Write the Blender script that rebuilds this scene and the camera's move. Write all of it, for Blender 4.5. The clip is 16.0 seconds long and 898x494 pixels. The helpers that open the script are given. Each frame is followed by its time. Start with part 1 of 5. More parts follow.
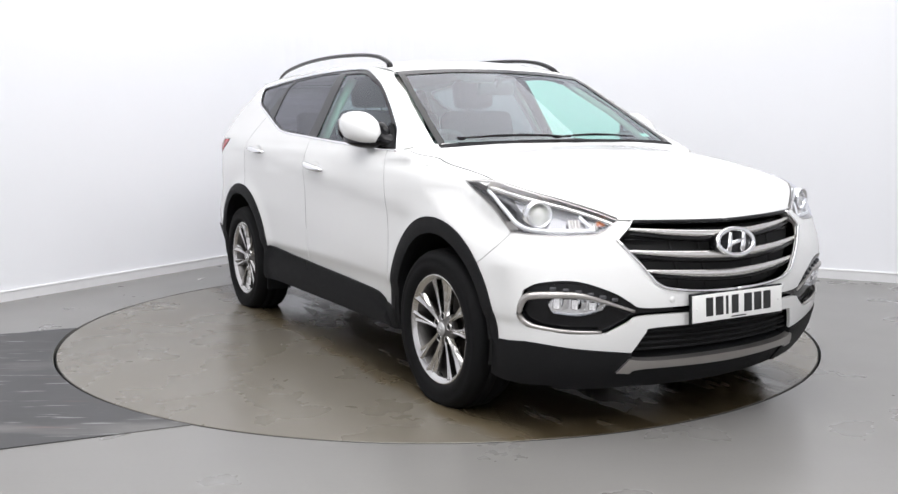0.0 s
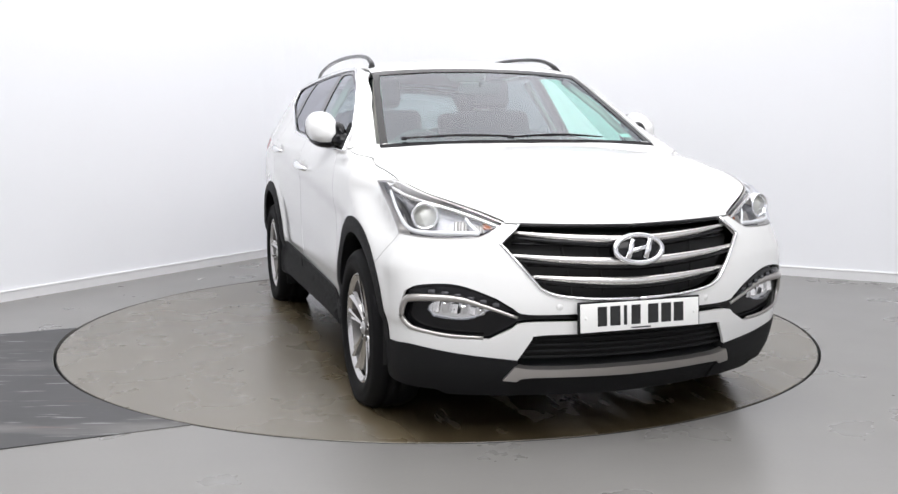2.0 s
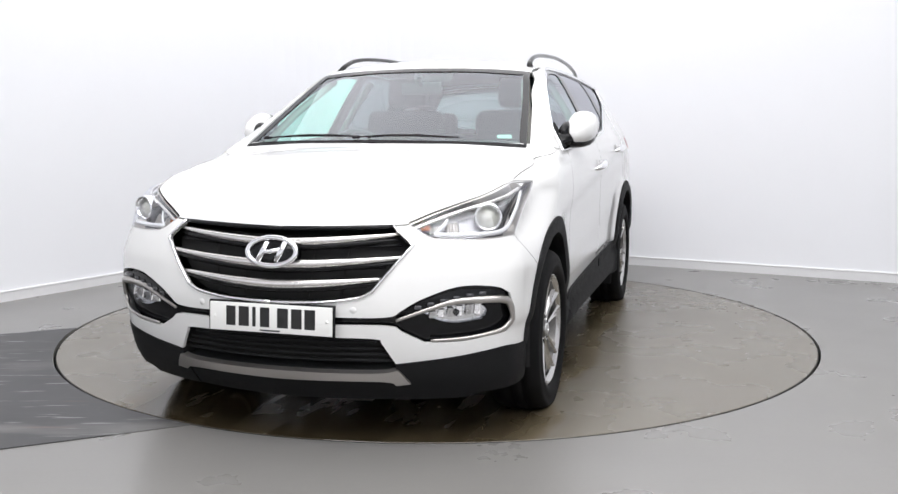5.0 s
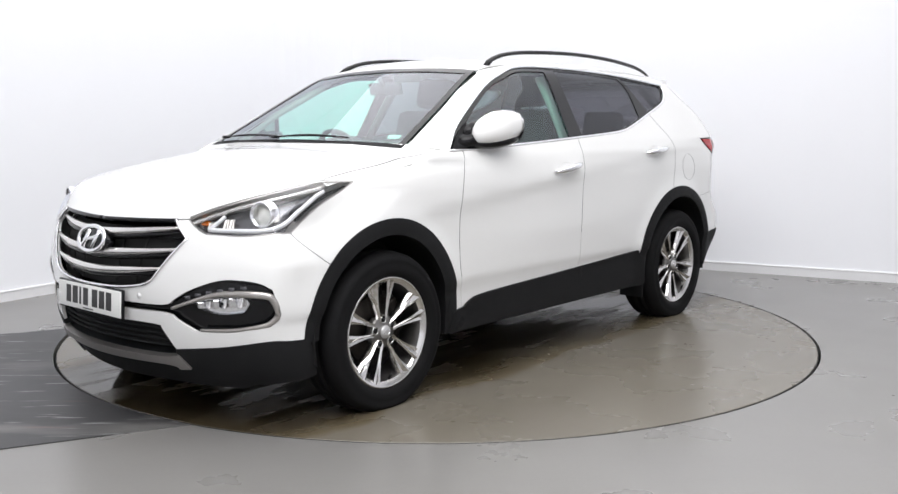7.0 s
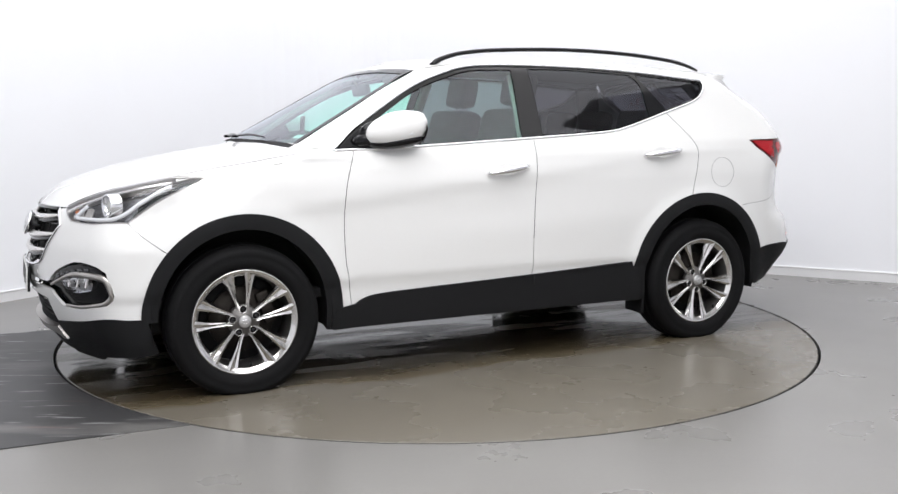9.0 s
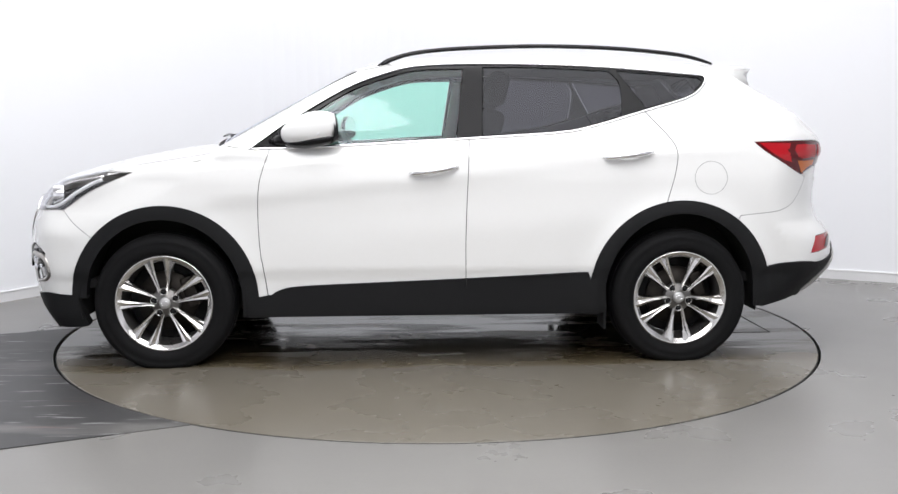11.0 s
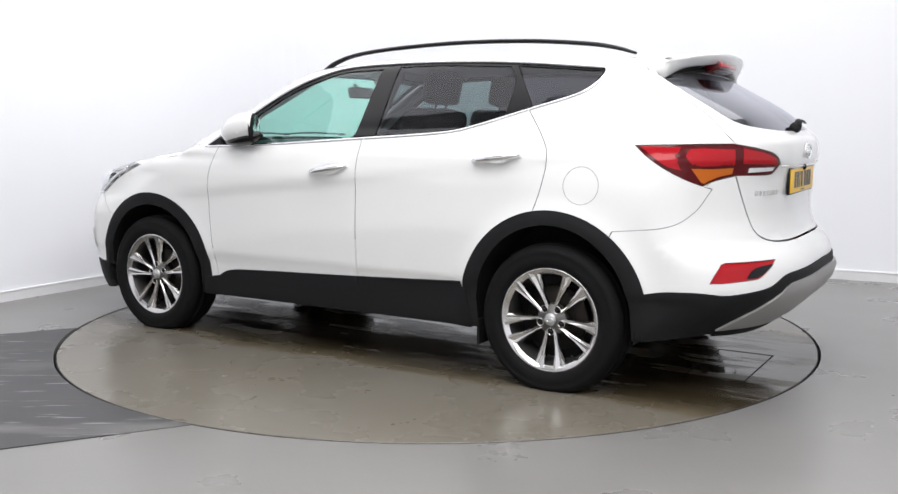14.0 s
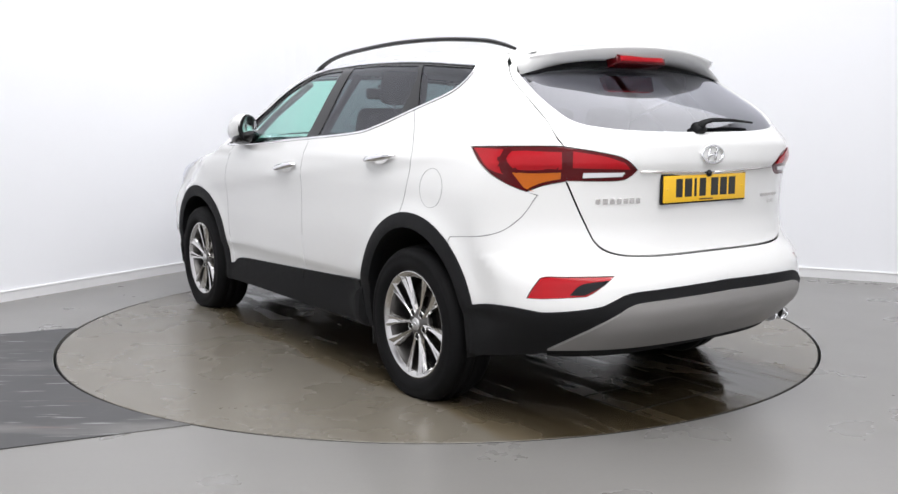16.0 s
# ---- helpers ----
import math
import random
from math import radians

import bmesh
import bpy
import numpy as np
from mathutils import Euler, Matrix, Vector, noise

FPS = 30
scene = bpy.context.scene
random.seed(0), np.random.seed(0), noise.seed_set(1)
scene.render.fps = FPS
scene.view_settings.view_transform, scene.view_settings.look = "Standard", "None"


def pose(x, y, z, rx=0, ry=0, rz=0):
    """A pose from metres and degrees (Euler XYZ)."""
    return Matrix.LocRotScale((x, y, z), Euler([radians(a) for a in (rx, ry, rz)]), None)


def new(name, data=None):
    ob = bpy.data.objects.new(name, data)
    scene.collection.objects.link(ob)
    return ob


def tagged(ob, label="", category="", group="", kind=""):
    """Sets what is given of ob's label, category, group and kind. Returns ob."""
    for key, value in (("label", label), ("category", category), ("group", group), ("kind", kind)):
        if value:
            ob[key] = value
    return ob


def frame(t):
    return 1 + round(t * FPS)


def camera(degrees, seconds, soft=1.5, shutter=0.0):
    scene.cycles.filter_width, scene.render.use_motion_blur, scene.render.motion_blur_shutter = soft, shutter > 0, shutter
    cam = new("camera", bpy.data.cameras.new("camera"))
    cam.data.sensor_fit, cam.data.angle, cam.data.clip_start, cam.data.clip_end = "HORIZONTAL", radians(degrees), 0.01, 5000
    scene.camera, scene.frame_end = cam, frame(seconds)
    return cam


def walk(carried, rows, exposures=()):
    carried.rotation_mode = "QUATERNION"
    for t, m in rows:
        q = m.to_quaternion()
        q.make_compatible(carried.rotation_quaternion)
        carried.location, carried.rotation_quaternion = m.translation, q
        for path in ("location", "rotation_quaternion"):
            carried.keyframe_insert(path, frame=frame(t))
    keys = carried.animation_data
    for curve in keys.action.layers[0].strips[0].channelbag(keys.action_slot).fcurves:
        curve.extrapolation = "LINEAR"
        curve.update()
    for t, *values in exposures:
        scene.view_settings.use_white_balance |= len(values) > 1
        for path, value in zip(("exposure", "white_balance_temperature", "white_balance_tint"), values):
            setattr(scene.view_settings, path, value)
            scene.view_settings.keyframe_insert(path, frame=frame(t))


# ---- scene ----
from mathutils.geometry import delaunay_2d_cdt

# ---- camera: stands still on its tripod ----
cam = camera(51.4, 16.0, soft=1.45)
EYE = pose(0.0, -5.807, 1.243, 90 - 7.357, 0.097, -0.661)
walk(cam, [(0.0, EYE), (16.0, EYE)])

# ---- light: a closed white photo booth under ceiling light panels ----
world = bpy.data.worlds.new("world")
scene.world = world
world.use_nodes = True
world.node_tree.nodes["Background"].inputs[0].default_value = (0.9, 0.95, 1.0, 1)
world.node_tree.nodes["Background"].inputs[1].default_value = 0.3
scene.view_settings.exposure = 0.0
LAMP_Z = 4.25
LAMPS = [(0.3, 0.6, 7.6, 6.4, 278), (0.4, -4.9, 5.8, 3.6, 337)]


def lamp(x, y, sx, sy, watts):
    data = bpy.data.lights.new("ceiling_lamp", "AREA")
    data.shape, data.size, data.size_y, data.energy = "RECTANGLE", sx, sy, watts
    data.color = (0.995, 0.988, 1.0)
    ob = new("ceiling_lamp", data)
    ob.matrix_world = pose(x, y, LAMP_Z, 0, 0, -28)
    return ob


for spot in LAMPS:
    lamp(*spot)


# ---- materials ----
def nodes_of(name):
    m = bpy.data.materials.new(name)
    m.use_nodes = True
    return m, m.node_tree.nodes, m.node_tree.links, m.node_tree.nodes["Principled BSDF"]


def mat(name, colour, rough=0.5, metal=0.0, coat=0.0, grain=0.0, scale=40.0, bump=0.0, blotch=0.0, emit=0.0, spec=0.5):
    """A surface with a fine grain, soft blotches and relief at real size."""
    m, n, l, b = nodes_of(name)
    b.inputs["Roughness"].default_value = rough
    b.inputs["Metallic"].default_value = metal
    b.inputs["Coat Weight"].default_value = coat
    b.inputs["Coat Roughness"].default_value = 0.04
    b.inputs["Specular IOR Level"].default_value = spec
    b.inputs["Base Color"].default_value = (*colour, 1)
    if emit:
        b.inputs["Emission Color"].default_value = (*colour, 1)
        b.inputs["Emission Strength"].default_value = emit
    if grain or blotch or bump:
        tc = n.new("ShaderNodeTexCoord")
        fine, wide = n.new("ShaderNodeTexNoise"), n.new("ShaderNodeTexNoise")
        fine.inputs["Scale"].default_value, wide.inputs["Scale"].default_value = scale, scale / 14
        fine.inputs["Detail"].default_value, wide.inputs["Detail"].default_value = 5, 4
        l.new(tc.outputs["Object"], fine.inputs["Vector"])
        l.new(tc.outputs["Object"], wide.inputs["Vector"])
        add = n.new("ShaderNodeMath")
        add.operation = "MULTIPLY_ADD"
        l.new(fine.outputs["Fac"], add.inputs[0])
        add.inputs[1].default_value = grain * 2
        both = n.new("ShaderNodeMath")
        both.operation = "MULTIPLY_ADD"
        l.new(wide.outputs["Fac"], both.inputs[0])
        both.inputs[1].default_value, both.inputs[2].default_value = blotch * 2, 1 - grain - blotch
        l.new(both.outputs[0], add.inputs[2])
        mul = n.new("ShaderNodeMix")
        mul.data_type, mul.blend_type = "RGBA", "MULTIPLY"
        mul.inputs["Factor"].default_value = 1
        mul.inputs["A"].default_value = (*colour, 1)
        l.new(add.outputs[0], mul.inputs["B"])
        l.new(mul.outputs["Result"], b.inputs["Base Color"])
        rr = n.new("ShaderNodeMapRange")
        rr.inputs["To Min"].default_value, rr.inputs["To Max"].default_value = rough * 0.85, min(1, rough * 1.15)
        l.new(wide.outputs["Fac"], rr.inputs["Value"])
        l.new(rr.outputs["Result"], b.inputs["Roughness"])
        if bump:
            bp = n.new("ShaderNodeBump")
            bp.inputs["Strength"].default_value, bp.inputs["Distance"].default_value = bump, 0.003
            l.new(fine.outputs["Fac"], bp.inputs["Height"])
            l.new(bp.outputs["Normal"], b.inputs["Normal"])
    return m


def pane(name, tint, gloss=1.0, mirror=0.08):
    """Thin tinted glass: clear through, mirror-like at a slant."""
    m, n, l, b = nodes_of(name)
    n.remove(b)
    out = n["Material Output"]
    tr, gl, fr, mx = (n.new("ShaderNode" + k) for k in ("BsdfTransparent", "BsdfGlossy", "LayerWeight", "MixShader"))
    tr.inputs["Color"].default_value = (*tint, 1)
    gl.inputs["Roughness"].default_value = 0.01
    gl.inputs["Color"].default_value = (gloss * 0.93, gloss * 0.94, gloss, 1)
    fr.inputs["Blend"].default_value = 0.5
    power, mad = n.new("ShaderNodeMath"), n.new("ShaderNodeMath")
    power.operation, mad.operation = "POWER", "MULTIPLY_ADD"
    l.new(fr.outputs["Facing"], power.inputs[0])
    power.inputs[1].default_value = 5.0
    l.new(power.outputs[0], mad.inputs[0])
    mad.inputs[1].default_value, mad.inputs[2].default_value = 1 - mirror, mirror
    l.new(mad.outputs[0], mx.inputs[0])
    l.new(tr.outputs[0], mx.inputs[1])
    l.new(gl.outputs[0], mx.inputs[2])
    l.new(mx.outputs[0], out.inputs["Surface"])
    return m


WHITE = mat("white_paint", (0.765, 0.765, 0.755), 0.22, coat=0.8, grain=0.008, scale=900, blotch=0.01)
CLAD = mat("black_cladding_plastic", (0.0125, 0.0127, 0.0135), 0.6, spec=0.12, grain=0.15, scale=500, bump=0.25, blotch=0.1)
GLOSSBLACK = mat("gloss_black_plastic", (0.006, 0.006, 0.007), 0.12, spec=0.28)
DARK = mat("dark_cavity_plastic", (0.006, 0.006, 0.006), 0.8)
RUBBER = mat("tyre_rubber", (0.0065, 0.0065, 0.007), 0.7, spec=0.12, grain=0.2, scale=120, bump=0.2, blotch=0.15)
ALLOY = mat("machined_alloy", (0.64, 0.63, 0.62), 0.16, metal=1.0, grain=0.05, scale=200, blotch=0.05)
CHROME = mat("chrome", (0.88, 0.88, 0.89), 0.09, metal=1.0)
SATIN = mat("satin_silver_trim", (0.80, 0.78, 0.76), 0.25, metal=0.95, grain=0.04, scale=300)
STEEL = mat("brake_steel", (0.045, 0.04, 0.036), 0.55, metal=1.0, grain=0.2, scale=60, blotch=0.2)
BRONZE = mat("grey_satin_trim", (0.46, 0.44, 0.42), 0.3, metal=0.9, grain=0.04, scale=300)
BARREL = mat("dark_alloy_barrel", (0.16, 0.155, 0.15), 0.4, metal=0.9, grain=0.1, scale=120, blotch=0.15)
SKID = mat("silver_skid_plastic", (0.34, 0.33, 0.32), 0.38, metal=0.4, grain=0.06, scale=300)
GREEN_GLASS = pane("green_tinted_glass", (0.62, 0.93, 0.84), mirror=0.07)
SCREEN_GLASS = pane("windscreen_glass", (0.62, 0.93, 0.85), mirror=0.12)
PRIVACY = pane("privacy_glass", (0.20, 0.20, 0.225), mirror=0.045)
REAR_GLASS = pane("rear_screen_glass", (0.34, 0.34, 0.37), gloss=0.9, mirror=0.24)
LENS = pane("clear_lens", (0.96, 0.965, 0.97), mirror=0.04)
RED = mat("red_lamp_plastic", (0.40, 0.006, 0.012), 0.1, coat=0.1, spec=0.3, blotch=0.12, scale=90, grain=0.05)
DARKRED = mat("dark_red_lamp_plastic", (0.085, 0.003, 0.005), 0.1, coat=0.1, spec=0.3)
AMBER = mat("amber_lamp_plastic", (0.50, 0.12, 0.01), 0.1, coat=0.25, spec=0.3, blotch=0.1, scale=90, grain=0.06)
CLEAR = mat("white_lamp_plastic", (0.75, 0.76, 0.78), 0.15, coat=1.0)
SEAT = mat("grey_seat_cloth", (0.035, 0.035, 0.037), 0.9, grain=0.1, scale=60, blotch=0.15)
TRIM = mat("dark_cabin_plastic", (0.045, 0.045, 0.047), 0.6, grain=0.1, scale=400, bump=0.15)
LINING = mat("beige_headlining", (0.45, 0.43, 0.40), 0.9, grain=0.08, scale=300)
PLATE_W = mat("white_plate", (0.78, 0.78, 0.76), 0.35, grain=0.02, scale=100)
PLATE_Y = mat("yellow_plate", (0.85, 0.50, 0.02), 0.35, grain=0.02, scale=100)
INK = mat("black_ink", (0.012, 0.012, 0.012), 0.4)
SEAM = mat("dark_seam", (0.10, 0.10, 0.10), 0.7)
SOFTSEAM = mat("grey_seam", (0.30, 0.30, 0.30), 0.6)
STICKER = mat("paper_sticker", (0.6, 0.68, 0.66), 0.6)


# ---- mesh helpers ----
def part(name, bm, material, parent, label="", smooth=True):
    me = bpy.data.meshes.new(name)
    bm.to_mesh(me)
    bm.free()
    me.materials.append(material)
    if smooth:
        me.shade_smooth()
    ob = new(name, me)
    ob.parent = parent
    if label:
        tagged(ob, label)
    return ob


def box(bm, sx, sy, sz, m=Matrix(), bevel=0.0, segments=2):
    r = bmesh.ops.create_cube(bm, size=1.0)
    vs = r["verts"]
    for v in vs:
        v.co = Vector((v.co.x * sx, v.co.y * sy, v.co.z * sz))
    if bevel:
        es = list({e for v in vs for e in v.link_edges})
        out = bmesh.ops.bevel(bm, geom=es, offset=bevel, segments=segments, profile=0.6, affect="EDGES")
        vs = list({v for f in out["faces"] for v in f.verts} | {v for v in vs if v.is_valid})
    for v in vs:
        v.co = m @ v.co
    return vs


def lathe(bm, profile, m=Matrix(), steps=48):
    """Turns (radius, height) pairs about the local z axis."""
    rings = []
    for r, h in profile:
        rings.append([bm.verts.new(m @ Vector((r * math.cos(a), r * math.sin(a), h))) for a in (2 * math.pi * i / steps for i in range(steps))])
    for a, b in zip(rings, rings[1:]):
        for i in range(steps):
            j = (i + 1) % steps
            bm.faces.new((a[i], a[j], b[j], b[i]))
    return rings


def tube(bm, pts, radius, flat=1.0, sides=8, closed=False, up=(0, 0, 1)):
    """A bar of round or flattened section along a line of points."""
    pts = [Vector(p) for p in pts]
    rings, n = [], len(pts)
    for i, p in enumerate(pts):
        a = pts[(i - 1) % n] if closed or i else pts[i]
        b = pts[(i + 1) % n] if closed or i < n - 1 else pts[i]
        d = (b - a).normalized()
        s = d.cross(Vector(up))
        s = s.normalized() if s.length > 1e-6 else Vector((1, 0, 0))
        w = s.cross(d)
        r = radius(i / (n - 1)) if callable(radius) else radius
        rings.append([bm.verts.new(p + s * r * math.cos(t) + w * r * flat * math.sin(t)) for t in (2 * math.pi * k / sides for k in range(sides))])
    pairs = list(zip(rings, rings[1:])) + ([(rings[-1], rings[0])] if closed else [])
    for a, b in pairs:
        for k in range(sides):
            j = (k + 1) % sides
            bm.faces.new((a[k], a[j], b[j], b[k]))
    if not closed:
        bm.faces.new(rings[0][::-1])
        bm.faces.new(rings[-1])
    bmesh.ops.recalc_face_normals(bm, faces=bm.faces)


def spline(pts, step=0.02):
    """A smooth line through a few points, in even steps."""
    p = np.array(pts, float)
    if len(p) < 3:
        k = max(1, int(np.ceil(np.linalg.norm(p[1] - p[0]) / step)))
        return [p[0] + (p[1] - p[0]) * i / k for i in range(k + 1)]
    e = np.vstack([2 * p[0] - p[1], p, 2 * p[-1] - p[-2]])
    out = []
    for i in range(1, len(e) - 2):
        k = max(1, int(np.ceil(np.linalg.norm(e[i + 1] - e[i]) / step)))
        for j in range(k):
            t = j / k
            out.append(0.5 * (2 * e[i] + (e[i + 1] - e[i - 1]) * t + (2 * e[i - 1] - 5 * e[i] + 4 * e[i + 1] - e[i + 2]) * t * t
                              + (3 * e[i] - e[i - 1] - 3 * e[i + 1] + e[i + 2]) * t ** 3))
    out.append(p[-1])
    return out


def loop(*strands, step=0.02):
    """A closed outline out of smooth strands that meet at corners."""
    out = []
    for s in strands:
        for q in spline(s, step):
            if not out or np.linalg.norm(q - out[-1]) > 1e-5:
                out.append(q)
    if np.linalg.norm(out[0] - out[-1]) < 1e-5:
        out.pop()
    # even out a straight closing side
    d = out[0] - out[-1]
    k = int(np.linalg.norm(d) / step)
    last = out[-1]
    return np.array(out + [last + d * (i + 1) / (k + 1) for i in range(k)])


def area(poly):
    x, y = poly[:, 0], poly[:, 1]
    return 0.5 * np.sum(x * np.roll(y, -1) - np.roll(x, -1) * y)


def inset(poly, d):
    """The outline moved inward by d."""
    if area(poly) < 0:
        poly = poly[::-1]
    a, b = poly - np.roll(poly, 1, 0), np.roll(poly, -1, 0) - poly
    na, nb = (np.stack([-v[:, 1], v[:, 0]], 1) / np.maximum(np.linalg.norm(v, axis=1), 1e-9)[:, None] for v in (a, b))
    n = na + nb
    n /= np.maximum((n * n).sum(1), 0.8)[:, None] / 2
    return poly + n * d


def inside(q, poly):
    x, y = q[:, 0], q[:, 1]
    res = np.zeros(len(q), bool)
    px, py = poly[:, 0], poly[:, 1]
    qx, qy = np.roll(px, -1), np.roll(py, -1)
    for a, b, c, d in zip(px, py, qx, qy):
        if b != d:
            hit = ((b > y) != (d > y)) & (x < (c - a) * (y - b) / (d - b) + a)
            res ^= hit
    return res


def table(rows):
    """A smooth function of one number through a few pairs."""
    rows = sorted(rows)
    x, y = np.array([r[0] for r in rows], float), np.array([r[1] for r in rows], float)
    h, dl = np.diff(x), np.diff(y) / np.diff(x)
    m = np.zeros(len(x))
    m[0], m[-1] = dl[0], dl[-1]
    for i in range(1, len(x) - 1):
        m[i] = 0 if dl[i - 1] * dl[i] <= 0 else 2 * dl[i - 1] * dl[i] / (dl[i - 1] + dl[i])
    xs = np.linspace(x[0], x[-1], 600)
    k = np.clip(np.searchsorted(x, xs) - 1, 0, len(h) - 1)
    t = (xs - x[k]) / h[k]
    ys = (2 * t ** 3 - 3 * t ** 2 + 1) * y[k] + (t ** 3 - 2 * t ** 2 + t) * h[k] * m[k] + (3 * t ** 2 - 2 * t ** 3) * y[k + 1] + (t ** 3 - t ** 2) * h[k] * m[k + 1]
    return lambda v: np.interp(v, xs, ys)


# ---- the car's body as one smooth form; panels, glass and lamps are cut out of it ----
PLAN = table([(-2.5, 0.86), (-2.1, 0.90), (-1.8, 0.922), (-1.35, 0.93), (-0.8, 0.925), (0.2, 0.925), (0.9, 0.928), (1.35, 0.932), (1.75, 0.925), (2.0, 0.905), (2.3, 0.87)])
FLANK = table([(0.1, -0.09), (0.26, -0.045), (0.38, -0.036), (0.455, -0.031), (0.505, -0.017), (0.60, -0.012), (0.75, -0.004), (0.95, 0.0), (1.05, -0.012), (1.15, -0.045), (1.25, -0.10), (1.35, -0.155), (1.45, -0.21), (1.55, -0.275), (1.62, -0.345), (1.75, -0.50)])
CREASE = table([(-0.6, 0.0), (-0.35, -0.002), (-0.16, -0.008), (-0.09, -0.007), (0.0, 0.003), (0.09, 0.001), (0.2, 0.0), (0.5, 0.0)])
NOSE = table([(0.1, 2.06), (0.20, 2.14), (0.30, 2.20), (0.45, 2.235), (0.56, 2.245), (0.68, 2.235), (0.76, 2.215), (0.85, 2.18), (0.90, 2.15), (1.2, 2.02)])
TAIL = table([(0.1, -2.02), (0.25, -2.16), (0.33, -2.235), (0.40, -2.305), (0.46, -2.365), (0.52, -2.395), (0.62, -2.385), (0.68, -2.35), (0.74, -2.295), (0.85, -2.272), (1.0, -2.28), (1.10, -2.298), (1.17, -2.29), (1.23, -2.235), (1.30, -2.165), (1.48, -1.86), (1.60, -1.66), (1.8, -1.3)])
HOOD = table([(0.3, 1.20), (0.95, 1.172), (1.2, 1.15), (1.5, 1.105), (1.8, 1.04), (2.0, 0.975), (2.12, 0.92), (2.3, 0.80)])
ROOF = table([(1.2, 1.32), (0.7, 1.52), (0.35, 1.605), (0.2, 1.622), (0.0, 1.635), (-0.3, 1.648), (-0.7, 1.655), (-1.1, 1.645), (-1.5, 1.622), (-1.8, 1.60), (-2.3, 1.56)])


def smax(a, b, k):
    h = np.clip(0.5 + 0.5 * (a - b) / k, 0, 1)
    return b + (a - b) * h + k * h * (1 - h)


def form(p):
    """Below 0 inside the body, above 0 outside."""
    x, y, z = p[..., 0], np.abs(p[..., 1]), p[..., 2]
    side = y - PLAN(x) - FLANK(z) - CREASE(z - (0.995 - 0.103 * x)) * np.clip((1.5 - x) * 2, 0, 1)
    u, w = np.clip((x - 1.2 - 0.35 * np.clip((0.97 - z) / 0.2, 0, 1)) / 0.35, 0, 1), np.clip((z - 0.68) / 0.17, 0, 1)
    side = side + 0.055 * u * u * (3 - 2 * u) * w * w * (3 - 2 * w)
    side = side + 0.032 * np.clip((x - 0.05) / 0.75, 0, 1) * np.clip((z - 1.09) / 0.14, 0, 1)
    for hub, much in ((1.35, 0.013), (-1.35, 0.025)):
        side = side - much * np.exp(-((np.sqrt((x - hub) ** 2 + (z - 0.36) ** 2) - 0.44) / 0.075) ** 2) * np.clip((z - 0.1) / 0.2, 0, 1)
    nose = x - NOSE(z) + 0.35 * y * y
    tail = TAIL(z) - x + 0.05 * y * y + 0.5 * y ** 4
    hood = (z - HOOD(x) + 0.05 * (y / 0.75) ** 2) * 0.95
    screen = (x - 1.18 + 1.87 * (z - 1.15) + 0.22 * y * y) * 0.47
    roof = z - ROOF(x) + 0.048 * (y / 0.6) ** 2
    low = smax(smax(side, nose, 0.09), smax(tail * 0.9, hood, 0.02), 0.07)
    high = smax(smax(side, screen, 0.05), smax(tail * 0.6, roof, 0.04), 0.05)
    return -smax(-low, -smax(high, 1.08 - z, 0.02), 0.02)


def shoot(start, way, reach, n=140):
    """The first place where rays from outside meet the body."""
    best = np.full(len(start), reach, float)
    ts = np.linspace(0, reach, n)
    vals = form(start[:, None, :] + way[:, None, :] * ts[None, :, None])
    hit = vals < 0
    k = np.argmax(hit, 1)
    ok = hit.any(1) & (k > 0)
    lo, hi = ts[np.maximum(k - 1, 0)].copy(), ts[k].copy()
    for _ in range(24):
        mid = (lo + hi) / 2
        neg = form(start + way * mid[:, None]) < 0
        hi, lo = np.where(neg, mid, hi), np.where(neg, lo, mid)
    best = np.where(ok, hi, reach * 0.5)
    return start + way * best[:, None]


def slope(p):
    g = np.zeros_like(p)
    for i in range(3):
        d = np.zeros(3)
        d[i] = 0.004
        g[:, i] = form(p + d) - form(p - d)
    return g / np.maximum(np.linalg.norm(g, axis=1), 1e-9)[:, None]


AXIS_F, AXIS_R = 1.2, -1.3


def lift(mode, q):
    """From an outline's plane onto the body: side (x, z), top (x, y), nose and stern (angle, z), face and back (y, z)."""
    q = np.asarray(q, float)
    n, o, e = len(q), np.zeros(len(q)), np.ones(len(q))
    if mode == "side":
        return shoot(np.stack([q[:, 0], 1.2 * e, q[:, 1]], 1), np.stack([o, -e, o], 1), 1.1)
    if mode == "top":
        return shoot(np.stack([q[:, 0], q[:, 1], 1.9 * e], 1), np.stack([o, o, -e], 1), 1.4)
    if mode == "face":
        return shoot(np.stack([2.6 * e, q[:, 0], q[:, 1]], 1), np.stack([-e, o, o], 1), 2.4)
    if mode == "back":
        return shoot(np.stack([-2.8 * e, q[:, 0], q[:, 1]], 1), np.stack([e, o, o], 1), 2.4)
    c, s = np.cos(q[:, 0]), np.sin(q[:, 0])
    if mode == "nose":
        return shoot(np.stack([AXIS_F + 1.6 * c, 1.6 * s, q[:, 1]], 1), np.stack([-c, -s, o], 1), 1.6)
    return shoot(np.stack([AXIS_R - 1.6 * c, 1.6 * s, q[:, 1]], 1), np.stack([c, -s, o], 1), 1.6)


